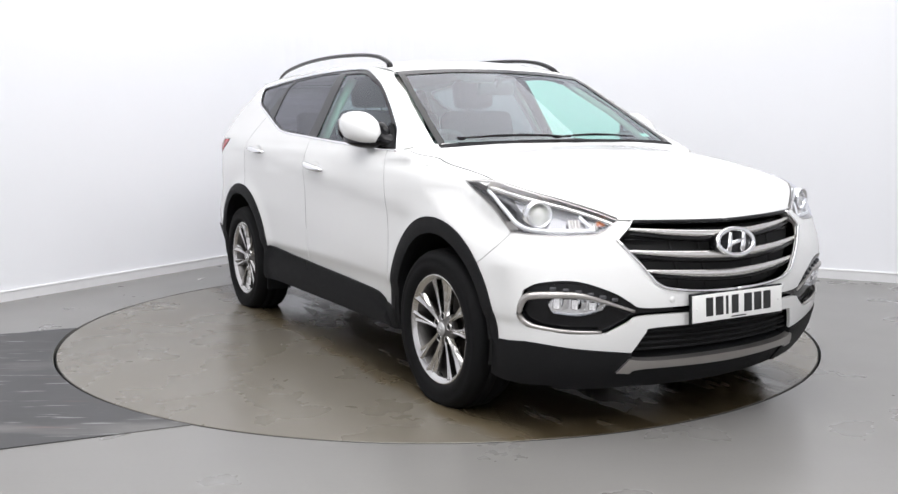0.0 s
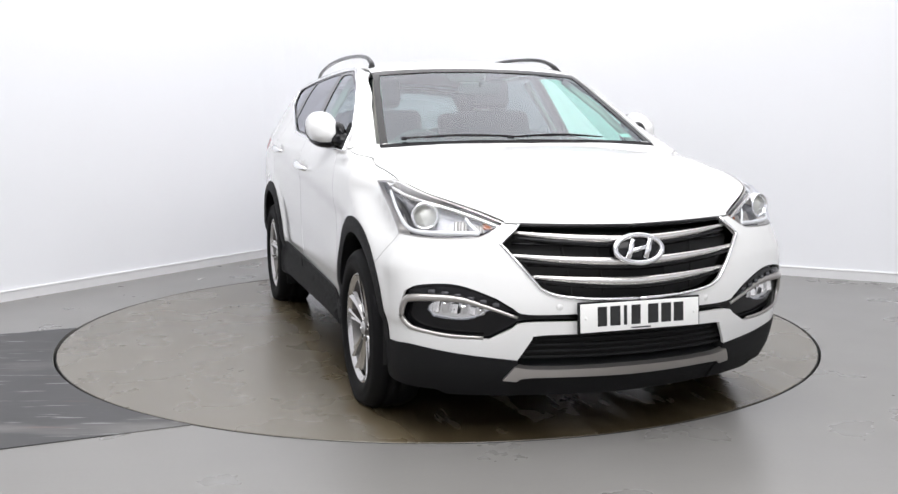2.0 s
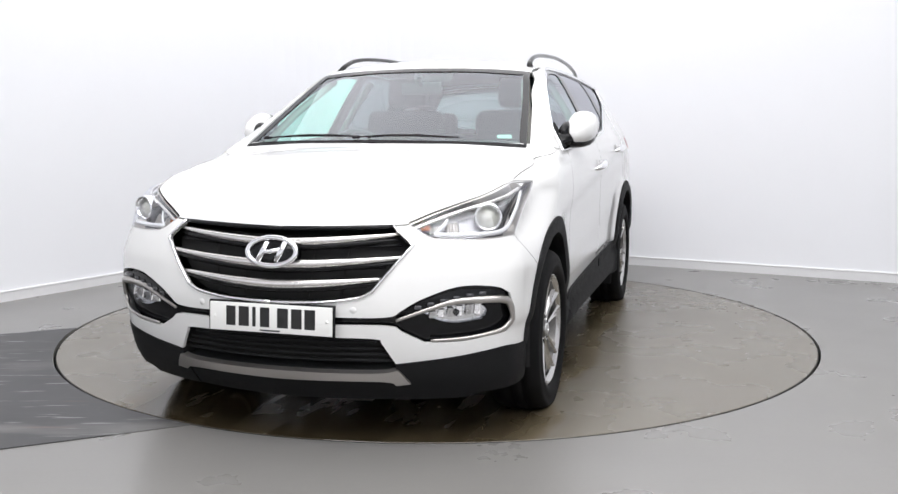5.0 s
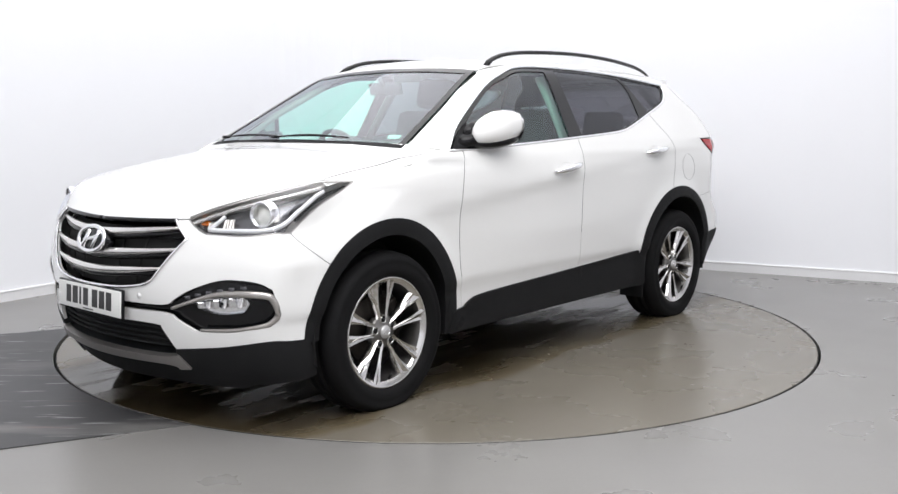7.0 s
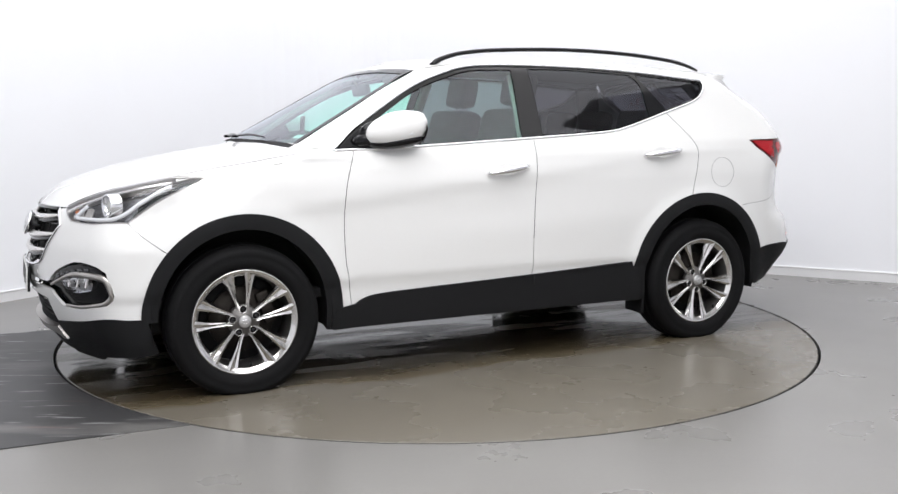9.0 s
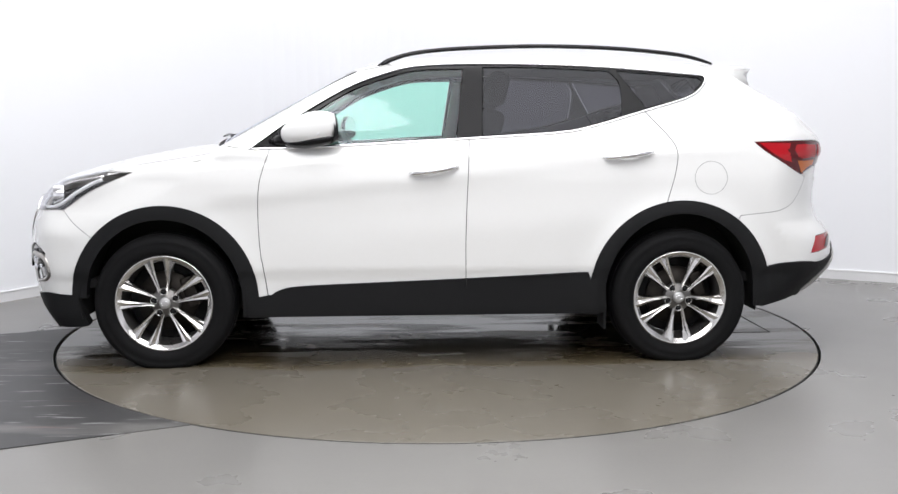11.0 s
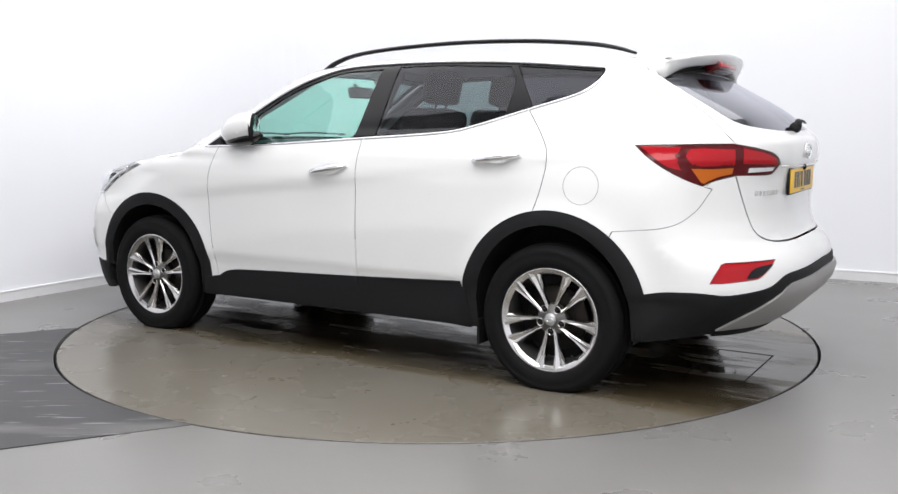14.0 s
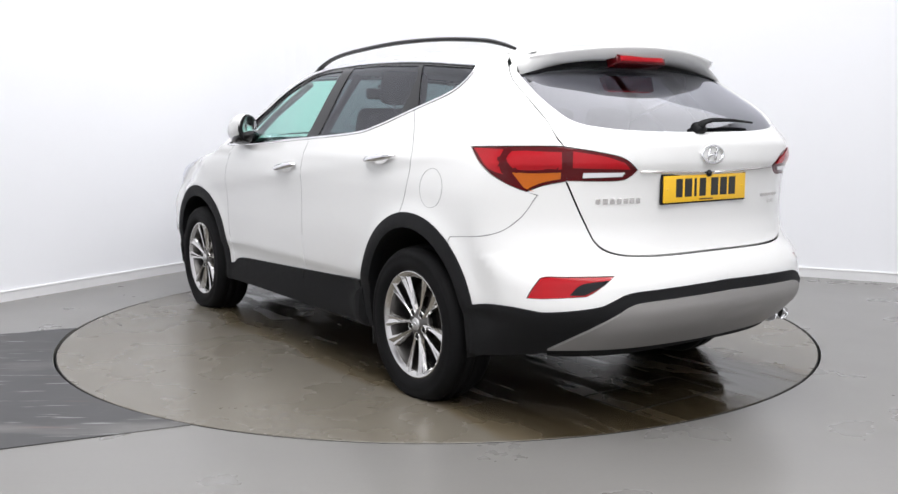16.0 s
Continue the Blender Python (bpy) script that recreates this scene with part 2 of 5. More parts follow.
def nose(*pts):
    """Points (x, y, z) round the front, as (angle, z)."""
    return [(math.atan2(y, x - AXIS_F), z) for x, y, z in pts]


def stern(*pts):
    return [(math.atan2(y, AXIS_R - x), z) for x, y, z in pts]


def tessellate(outer, holes, step):
    lo, hi = outer.min(0), outer.max(0)
    gx, gy = np.meshgrid(np.arange(lo[0] + step / 2, hi[0], step), np.arange(lo[1] + step / 2, hi[1], step))
    pts = np.stack([gx.ravel(), gy.ravel()], 1)
    keep = inside(pts, inset(outer, step * 0.4))
    for h in holes:
        keep &= ~inside(pts, inset(h, -step * 0.4))
    pts = pts[keep]
    verts, edges = [], []
    for lp in [outer] + list(holes):
        b = len(verts)
        verts += [Vector(v) for v in lp]
        edges += [(b + i, b + (i + 1) % len(lp)) for i in range(len(lp))]
    verts += [Vector(v) for v in pts]

    vo, _, fo, *_ = delaunay_2d_cdt(verts, edges, [], 0, 1e-6)
    vo = np.array([tuple(v) for v in vo])
    tri = np.array([f for f in fo if len(f) == 3])
    mid = vo[tri].mean(1)
    keep = inside(mid, outer)
    for h in holes:
        keep &= ~inside(mid, h)
    return vo, tri[keep]


def panel(name, mode, outer, material, parent, holes=(), off=0.0, thick=0.014, step=0.035, both=False, label="", gap=0.0, flip=False, bulge=0.0, soft_edge=0.012):
    """A sheet of the body: an outline laid on the form, with edges turned inward. both: the mirrored half joins it; flip: the other side's twin."""
    outer = np.asarray(outer, float)
    middle = np.abs(outer[:, 0]) < 1e-6
    if area(outer) < 0:
        outer, middle = outer[::-1], middle[::-1]
    outer = inset(outer, gap)
    if both:
        outer[middle, 0] = 0.0
    holes = [inset(np.asarray(h, float), -gap) for h in holes]
    q, tri = tessellate(outer, holes, step)
    p = lift(mode, q)
    n = slope(p)
    a, b, c = p[tri[:, 0]], p[tri[:, 1]], p[tri[:, 2]]
    turned = (np.cross(b - a, c - a) * n[tri[:, 0]]).sum(1) < 0
    tri[turned] = tri[turned][:, ::-1]
    rise = np.full(len(p), off, float)
    if bulge:
        seg = np.concatenate([outer] + list(holes))
        dist = np.sqrt(((q[:, None, :] - seg[None]) ** 2).sum(2)).min(1)
        rise += bulge * (1 - np.exp(-dist / soft_edge))
    p = p + n * rise[:, None]
    count = {}
    for f in tri:
        for i in range(3):
            e = (f[i], f[(i + 1) % 3])
            count[e] = 1
    rim = [e for e in count if (e[1], e[0]) not in count]
    verts, norms, faces = list(p), list(n), [tuple(f) for f in tri]
    for i, j in rim:
        t = p[j] - p[i]
        s = np.cross(t, n[i])
        s /= max(np.linalg.norm(s), 1e-9)
        base = len(verts)
        verts += [p[i], p[j], p[j] - n[j] * thick, p[i] - n[i] * thick]
        norms += [s, s, s, s]
        faces.append((base + 1, base, base + 3, base + 2))
    verts, norms = np.array(verts), np.array(norms)
    if flip or both:
        mv, mn = verts * (1, -1, 1), norms * (1, -1, 1)
        mf = [tuple(reversed(f)) for f in faces]
        if flip:
            verts, norms, faces = mv, mn, mf
        else:
            k = len(verts)
            verts, norms, faces = np.vstack([verts, mv]), np.vstack([norms, mn]), faces + [tuple(i + k for i in f) for f in mf]
    me = bpy.data.meshes.new(name)
    me.from_pydata([tuple(v) for v in verts], [], [tuple(int(i) for i in f) for f in faces])
    me.materials.append(material)
    me.shade_smooth()
    me.normals_split_custom_set_from_vertices([tuple(v) for v in norms])
    ob = new(name, me)
    ob.parent = parent
    if label:
        tagged(ob, label)
    return ob


def seam_tube(name, mode, line, radius, material, parent, off=0.0, flat=1.0, closed=False, flip=False, both=False, label=""):
    """A strip of trim laid along a line on the body."""
    q = np.array(line, float)
    p = lift(mode, q)
    n = slope(p)
    p = p + n * off
    bm = bmesh.new()
    sides = ((1,), (-1,), (1, -1))[2 if both else 1 if flip else 0]
    for s in sides:
        tube(bm, [Vector((v[0], v[1] * s, v[2])) for v in p], radius, flat, 6, closed)
    return part(name, bm, material, parent, label)


# ---- the booth ----
CORNER = Vector((-1.068, 4.075))
ALONG_L, ALONG_R = Vector((-0.534, -0.8455)), Vector((0.8772, -0.4801))
WALL = mat("white_wall_paint", (0.89, 0.90, 0.932), 0.6, grain=0.006, scale=60, bump=0.02, blotch=0.008)
SKIRT = mat("white_skirting_paint", (0.78, 0.78, 0.79), 0.45, grain=0.02, scale=50)
CEIL = mat("white_ceiling", (0.8, 0.8, 0.8), 0.8, grain=0.02, scale=40)


def booth_line():
    """The foot of the walls: two straight walls that meet in a rounded corner, and the plain near side."""
    a = [CORNER + ALONG_L * d for d in (9.5, 1.1)]
    b = [CORNER + ALONG_R * d for d in (1.1, 9.5)]
    bend = [a[1] * (1 - t) ** 2 + CORNER * 2 * t * (1 - t) + b[0] * t * t for t in (i / 14 for i in range(1, 14))]
    return [a[0], a[1], *bend, b[0], b[1], Vector((5.2, -8.2)), Vector((-2.6, -8.4))]


def ring_wall(name, line, z0, z1, thick, material, label, category, inward=0.0, bevel=False):
    bm = bmesh.new()
    n = len(line)
    mid = sum(line, Vector((0, 0))) / n
    nor = []
    for i in range(n):
        d = line[(i + 1) % n] - line[i - 1]
        w = Vector((-d.y, d.x)).normalized()
        nor.append(w if w.dot(mid - line[i]) > 0 else -w)
    prof = [(inward, z0), (inward, z1 - 0.004), (inward - 0.003 if bevel else inward, z1), (-thick, z1), (-thick, z0)]
    rings = [[bm.verts.new((*(line[i] + nor[i] * o), z)) for i in range(n)] for o, z in prof]
    for a, b in zip(rings, rings[1:]):
        for i in range(n):
            bm.faces.new((a[i], a[(i + 1) % n], b[(i + 1) % n], b[i]))
    bmesh.ops.recalc_face_normals(bm, faces=bm.faces)
    ob = part(name, bm, material, None, smooth=False)
    return tagged(ob, label, category, kind="structure")


LINE = booth_line()
ring_wall("wall_booth", LINE, -0.02, 4.4, 0.12, WALL, "smooth white painted photo booth wall with a rounded corner", "wall")
ring_wall("baseboard", LINE, 0.0, 0.07, 0.0, SKIRT, "low white skirting board with a pale top lip", "baseboard", inward=0.012, bevel=True)
ring_wall("trim", LINE, 0.07, 0.078, 0.0, mat("white_gloss_lip", (0.88, 0.88, 0.88), 0.3, coat=0.3), "thin glossy white lip along the skirting", "trim", inward=0.016)

bm = bmesh.new()
top = [bm.verts.new((v.x, v.y, 4.4)) for v in LINE]
cap = [bm.verts.new((v.x, v.y, 4.52)) for v in LINE]
bm.faces.new(top[::-1])
bm.faces.new(cap)
tagged(part("ceiling", bm, CEIL, None, smooth=False), "plain white ceiling over the booth", "ceiling", kind="structure")

R_TABLE = 2.243
CENTRE = (-0.112, -0.074)


def floor_material(name, base, rough, dark_marks, warm, band=False, worn=False):
    """Grey epoxy with clouding, faint scuffs and a wet-looking gloss that varies."""
    m, n, l, b = nodes_of(name)
    tc = n.new("ShaderNodeTexCoord")

    def noise_at(scale, detail=4, stretch=None):
        t = n.new("ShaderNodeTexNoise")
        t.inputs["Scale"].default_value, t.inputs["Detail"].default_value = scale, detail
        if stretch:
            mp = n.new("ShaderNodeMapping")
            mp.inputs["Scale"].default_value = stretch
            mp.inputs["Rotation"].default_value = (0, 0, -0.41 if worn else 0.4)
            l.new(tc.outputs["Object"], mp.inputs["Vector"])
            l.new(mp.outputs[0], t.inputs["Vector"])
        else:
            l.new(tc.outputs["Object"], t.inputs["Vector"])
        return t.outputs["Fac"]

    def ramp(src, a, b_, ca, cb):
        r = n.new("ShaderNodeValToRGB")
        r.color_ramp.elements[0].position, r.color_ramp.elements[1].position = a, b_
        r.color_ramp.elements[0].color, r.color_ramp.elements[1].color = (*ca, 1), (*cb, 1)
        l.new(src, r.inputs[0])
        return r.outputs[0]

    def times(a, b_):
        x = n.new("ShaderNodeMix")
        x.data_type, x.blend_type = "RGBA", "MULTIPLY"
        x.inputs["Factor"].default_value = 1
        l.new(a, x.inputs["A"])
        l.new(b_, x.inputs["B"])
        return x.outputs["Result"]

    cloud = ramp(noise_at(0.9), 0.3, 0.7, tuple(c * 0.95 for c in base), tuple(c * 1.05 for c in base))
    fine = ramp(noise_at(70, 6), 0.2, 0.8, (0.955,) * 3, (1, 1, 1))
    scuff = ramp(noise_at(3.5, 8, (1, 9, 1)), 0.56, 0.80, (1, 1, 1), (1 - dark_marks, 1 - dark_marks * 1.02, 1 - dark_marks * 1.08))
    tint = ramp(noise_at(0.6, 2), 0.42, 0.7, (1, 1, 1), warm)
    colour = times(times(times(cloud, fine), scuff), tint)
    if worn:
        # pale scratches, chalky rubs and a little rust along the way of the wheels
        for src, a, b_, tone, much in ((noise_at(3.6, 9, (0.8, 6, 1)), 0.60, 0.67, (0.27, 0.27, 0.27), 0.75), (noise_at(1.3, 7, (1, 3, 1)), 0.55, 0.72, (0.16, 0.155, 0.15), 0.7), (noise_at(2.1, 8, (0.6, 7, 1)), 0.64, 0.74, (0.17, 0.085, 0.06), 0.55)):
            fac = ramp(src, a, b_, (0, 0, 0), (much,) * 3)
            mx = n.new("ShaderNodeMix")
            mx.data_type = "RGBA"
            l.new(fac, mx.inputs["Factor"])
            l.new(colour, mx.inputs["A"])
            mx.inputs["B"].default_value = (*tone, 1)
            colour = mx.outputs["Result"]
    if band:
        # a dirty, damp, scuffed drive-on lane, with shade under the car painted in
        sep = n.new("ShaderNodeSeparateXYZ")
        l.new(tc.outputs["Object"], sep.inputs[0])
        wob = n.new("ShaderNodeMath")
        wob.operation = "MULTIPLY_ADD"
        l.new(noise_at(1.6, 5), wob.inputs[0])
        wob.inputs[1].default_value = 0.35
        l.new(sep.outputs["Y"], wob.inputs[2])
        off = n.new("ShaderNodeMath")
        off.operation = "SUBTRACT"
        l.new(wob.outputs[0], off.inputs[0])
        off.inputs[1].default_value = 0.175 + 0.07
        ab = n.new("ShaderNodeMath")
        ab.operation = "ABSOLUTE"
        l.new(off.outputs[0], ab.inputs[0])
        lane_dirt_shade = ramp(ab.outputs[0], 0.80, 1.02, (0.38, 0.355, 0.31), (1, 1, 1))
        # warm tan tint that fades out sideways beyond the lane
        lane_tan = ramp(ab.outputs[0], 0.95, 1.55, (0.86, 0.78, 0.62), (1, 1, 1))
        colour = times(times(colour, lane_dirt_shade), lane_tan)
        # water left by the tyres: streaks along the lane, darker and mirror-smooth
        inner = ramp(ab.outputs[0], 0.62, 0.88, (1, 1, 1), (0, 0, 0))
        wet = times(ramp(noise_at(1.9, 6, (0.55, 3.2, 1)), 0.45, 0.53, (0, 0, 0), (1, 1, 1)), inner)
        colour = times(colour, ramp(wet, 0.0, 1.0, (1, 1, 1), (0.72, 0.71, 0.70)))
    l.new(colour, b.inputs["Base Color"])
    rr = n.new("ShaderNodeMapRange")
    l.new(noise_at(2.2, 5), rr.inputs["Value"])
    rr.inputs["To Min"].default_value, rr.inputs["To Max"].default_value = rough * 0.85, rough * 1.15
    gloss = rr.outputs["Result"]
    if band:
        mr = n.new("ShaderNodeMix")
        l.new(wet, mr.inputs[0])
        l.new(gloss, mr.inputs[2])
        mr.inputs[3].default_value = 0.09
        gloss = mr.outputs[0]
    l.new(gloss, b.inputs["Roughness"])
    bp = n.new("ShaderNodeBump")
    bp.inputs["Strength"].default_value, bp.inputs["Distance"].default_value = 0.015, 0.002
    l.new(noise_at(25, 3), bp.inputs["Height"])
    l.new(bp.outputs["Normal"], b.inputs["Normal"])
    return m


FLOOR = floor_material("grey_epoxy_floor", (0.200, 0.195, 0.187), 0.285, 0.03, (1.0, 0.995, 0.985))
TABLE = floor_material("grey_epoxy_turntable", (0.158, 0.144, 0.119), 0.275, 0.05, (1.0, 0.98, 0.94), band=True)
STRIP = floor_material("dark_rubber_strip", (0.036, 0.036, 0.037), 0.46, -0.4, (0.97, 0.94, 0.92), worn=True)

# floor with a round hole for the turntable
bm = bmesh.new()
N = 128
hole = [bm.verts.new(((R_TABLE + 0.013) * math.cos(2 * math.pi * i / N), (R_TABLE + 0.013) * math.sin(2 * math.pi * i / N), 0)) for i in range(N)]
far = [bm.verts.new((11 * math.cos(2 * math.pi * i / N), 11 * math.sin(2 * math.pi * i / N), 0)) for i in range(N)]
down = [bm.verts.new((v.co.x, v.co.y, -0.12)) for v in hole]
for i in range(N):
    j = (i + 1) % N
    bm.faces.new((hole[i], far[i], far[j], hole[j]))
    bm.faces.new((down[i], hole[i], hole[j], down[j]))
tagged(part("floor", bm, FLOOR, None, smooth=False), "smooth grey epoxy floor with faint scuffs", "floor", kind="structure")
bm = bmesh.new()
bmesh.ops.create_circle(bm, cap_ends=True, segments=64, radius=R_TABLE + 0.2, matrix=Matrix.Translation((0, 0, -0.11)))
tagged(part("turntable_pit", bm, DARK, None, smooth=False), "dark pit under the turntable edge", "pit", kind="structure")

# dark drive-on strip from the turntable outward
bm = bmesh.new()
way, across = Vector((-0.917, -0.398)), Vector((0.398, -0.917))
rim = []
a0, a1 = math.atan2(-0.08, -2.25), math.atan2(-2.0, -1.04) + 2 * math.pi
if a0 < 0:
    a0 += 2 * math.pi
for i in range(25):
    a = a0 + (a1 - a0) * i / 24
    rim.append(Vector(((R_TABLE + 0.015) * math.cos(a), (R_TABLE + 0.015) * math.sin(a))))
outer = [rim[-1] + way * 4.2, rim[0] + way * 2.9]
ring = [bm.verts.new((v.x, v.y, 0.004)) for v in rim + outer]
foot = [bm.verts.new((v.x, v.y, -0.002)) for v in rim + outer]
bm.faces.new(ring)
for i in range(len(ring)):
    j = (i + 1) % len(ring)
    bm.faces.new((ring[i], foot[i], foot[j], ring[j]))
bmesh.ops.recalc_face_normals(bm, faces=bm.faces)
tagged(part("drive_strip", bm, STRIP, None, smooth=False), "worn dark grey rubber strip set in the floor", "floor strip", kind="structure")

# the turning disc
turntable = new("turntable")
tagged(turntable, "round grey epoxy turntable flush with the floor, stained by tyres, with shade of the car painted in", "turntable")
bm = bmesh.new()
lathe(bm, [(0.0005, 0.0), (1.0, 0.0), (R_TABLE - 0.006, 0.0), (R_TABLE - 0.003, -0.003), (R_TABLE - 0.003, -0.06)], steps=128)
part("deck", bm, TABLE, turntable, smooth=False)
bm = bmesh.new()
lathe(bm, [(R_TABLE - 0.0028, -0.002), (R_TABLE + 0.0005, -0.004), (R_TABLE + 0.0005, -0.06)], steps=128)
part("steel_edge", bm, mat("dark_steel_edge", (0.012, 0.012, 0.012), 0.6, metal=0.3, grain=0.2, scale=30), turntable, "dark steel edge")

# a scrap of white paper on the floor beyond the disc
bm = bmesh.new()
box(bm, 0.05, 0.028, 0.004, pose(-1.950, 1.777, 0.003, 0, 0, 35), 0.001, 1)
for v in bm.verts:
    v.co.z += 0.012 * max(0.0, (v.co.x - -1.950) / 0.025)
tagged(part("paper_scrap", bm, PLATE_W, None, smooth=False), "small curled scrap of white paper on the grey floor", "litter")

# ---- the car ----
car = new("car")
tagged(car, "white five-door estate sport utility car with black lower cladding", "car")

ARCH_F, ARCH_R = (1.35, 0.355), (-1.35, 0.355)


def arc(centre, r, a0, a1, n=24, ry=None):
    ry = ry or r
    return [(centre[0] + r * math.cos(math.radians(a0 + (a1 - a0) * i / n)), centre[1] + ry * math.sin(math.radians(a0 + (a1 - a0) * i / n))) for i in range(n + 1)]


# lines shared by neighbours, on the side plane (x, z)
DOOR_F = [(0.795, 1.125), (0.845, 0.96), (0.858, 0.78), (0.85, 0.59), (0.84, 0.53), (0.81, 0.30)]
DOOR_B = [(-0.232, 1.18), (-0.222, 0.95), (-0.212, 0.65), (-0.217, 0.30)]
DOOR_R = [(-1.172, 1.322), (-1.29, 1.18), (-1.322, 1.10), (-1.305, 0.98), (-1.25, 0.80)]
BELT_F = [(0.90, 1.128), (0.43, 1.145), (-0.232, 1.18)]
BELT_R = [(-0.232, 1.18), (-0.71, 1.21), (-0.90, 1.245), (-1.172, 1.322)]
QUART = [(-1.172, 1.322), (-1.41, 1.392), (-1.495, 1.447), (-1.525, 1.494), (-1.512, 1.517)]
TOPLINE = [(-1.512, 1.517), (-1.02, 1.56), (-0.61, 1.578), (-0.2, 1.58), (0.05, 1.565), (0.22, 1.522), (0.39, 1.457), (0.58, 1.35), (0.76, 1.235), (0.90, 1.128)]
HOODLINE = [(1.01, 1.132), (1.13, 1.1045), (1.30, 1.0775), (1.45, 1.055), (1.58, 1.0325), (1.63, 1.022)]
LAMP_LOW = [(1.497, 1.012), (1.70, 0.92), (1.85, 0.82)]
SEAM_F = [(1.85, 0.82), (1.80, 0.765), (1.72, 0.70)]
EDGE_YZ = [(0.742, 1.152), (0.710, 1.25), (0.678, 1.345), (0.642, 1.445), (0.607, 1.538)]
SCREEN_EDGE = [(float(v[0]), float(v[2])) for v in lift("face", EDGE_YZ)]
DITCH = [SCREEN_EDGE[-1], (0.20, 1.563), (0.05, 1.582), (-0.25, 1.602), (-0.7, 1.608), (-1.2, 1.597), (-1.62, 1.578)]
GATE_YZ = [(0.655, 1.495), (0.69, 1.44), (0.715, 1.36), (0.720, 1.28), (0.720, 1.22), (0.712, 1.166)]
GATE_EDGE = [(-1.62, 1.578)] + [(float(v[0]), float(v[2])) for v in lift("back", GATE_YZ)]
LAMP_TOP = [GATE_EDGE[-1], (-1.98, 1.165), (-1.74, 1.160)]
LAMP_UNDER = [(-1.74, 1.160), (-1.81, 1.103), (-1.95, 1.02), (-2.06, 0.970)]
SEAM_R = [(-2.06, 0.970), (-2.00, 0.87), (-1.90, 0.805), (-1.66, 0.775)]


SCREEN_TOP = [(0.0, 1.566), (0.3, 1.560), (0.5, 1.549), (0.607, 1.538)]


def both_sides(make):
    for flip in (False, True):
        make(flip)


def hood_edge():
    """The bonnet's long edge seen from above, where the wing's top line lies on the body."""
    line = np.array(spline(HOODLINE, 0.04))
    p = lift("side", line)
    return [(v[0], v[1]) for v in p]


def flank(flip):
    fender = loop(HOODLINE[::-1], [(1.01, 1.132), (0.93, 1.140), (0.90, 1.142)], [(0.90, 1.142), (0.795, 1.125)], DOOR_F, [(0.81, 0.30), (0.79, 0.30)], arc(ARCH_F, 0.45, 187, 44), SEAM_F[::-1], LAMP_LOW[::-1])
    panel("fender", "side", fender, WHITE, car, gap=0.002, flip=flip)
    front = loop(BELT_F[::1][1:][::-1] + [(0.80, 1.131)], DOOR_F, [(0.81, 0.30), (-0.217, 0.30)], DOOR_B[::-1])
    door = panel("front_door", "side", front, WHITE, car, gap=0.002, flip=flip)
    rear = loop(BELT_R, DOOR_R, arc(ARCH_R, 0.45, 77, -8)[::1], [(-0.9, 0.30), (-0.217, 0.30)], DOOR_B[::-1])
    rdoor = panel("rear_door", "side", rear, WHITE, car, gap=0.002, flip=flip)
    quarter = loop(SCREEN_EDGE, DITCH, GATE_EDGE, LAMP_TOP, LAMP_UNDER, SEAM_R, arc(ARCH_R, 0.45, 128, 78), DOOR_R[::-1], QUART, TOPLINE)
    panel("quarter_panel", "side", quarter, WHITE, car, gap=0.002, flip=flip, step=0.03)
    # glasshouse: black frames, three panes, bright surround
    shape = loop(BELT_F, BELT_R, QUART, TOPLINE)
    front_glass = loop([(0.70, 1.148), (0.43, 1.158), (-0.165, 1.19)], [(-0.165, 1.19), (-0.21, 1.552)], [(-0.21, 1.552), (0.04, 1.542), (0.21, 1.496), (0.38, 1.432), (0.56, 1.326), (0.70, 1.23)])
    rear_glass = loop([(-0.305, 1.20), (-0.71, 1.226), (-0.90, 1.262), (-1.045, 1.305)], [(-1.045, 1.305), (-1.05, 1.47), (-1.0, 1.54)], [(-1.0, 1.54), (-0.61, 1.56), (-0.325, 1.562)], [(-0.325, 1.562), (-0.305, 1.20)])
    quarter_glass = loop([(-1.185, 1.345), (-1.40, 1.407), (-1.47, 1.452), (-1.500, 1.492), (-1.488, 1.503)], [(-1.488, 1.503), (-1.05, 1.541)], [(-1.05, 1.541), (-1.185, 1.345)])
    panel("window_frame", "side", shape, GLOSSBLACK, car, holes=[front_glass, rear_glass, quarter_glass], off=-0.006, flip=flip, gap=0.004, label="black window frames and pillars")
    panel("front_window", "side", front_glass, GREEN_GLASS, door, off=-0.010, thick=0.004, flip=flip, label="pale green tinted glass")
    panel("rear_window", "side", rear_glass, PRIVACY, rdoor, off=-0.009, thick=0.004, flip=flip, label="dark privacy glass")
    panel("quarter_window", "side", quarter_glass, PRIVACY, car, off=-0.009, thick=0.004, flip=flip, label="dark privacy glass")
    seam_tube("window_surround", "side", shape, 0.006, CHROME, car, off=0.0, flat=1.4, closed=True, flip=flip, label="chrome window surround")
    # cladding
    sill = loop([(0.80, 0.375), (0.775, 0.392), (0.72, 0.411), (0.63, 0.420), (0.45, 0.428), (-0.21, 0.452), (-0.86, 0.482)], [(-0.86, 0.482), (-0.93, 0.30), (-0.93, 0.262)], [(-0.93, 0.262), (0.93, 0.262)], [(0.93, 0.262), (0.90, 0.36)], [(0.90, 0.36), (0.80, 0.375)])
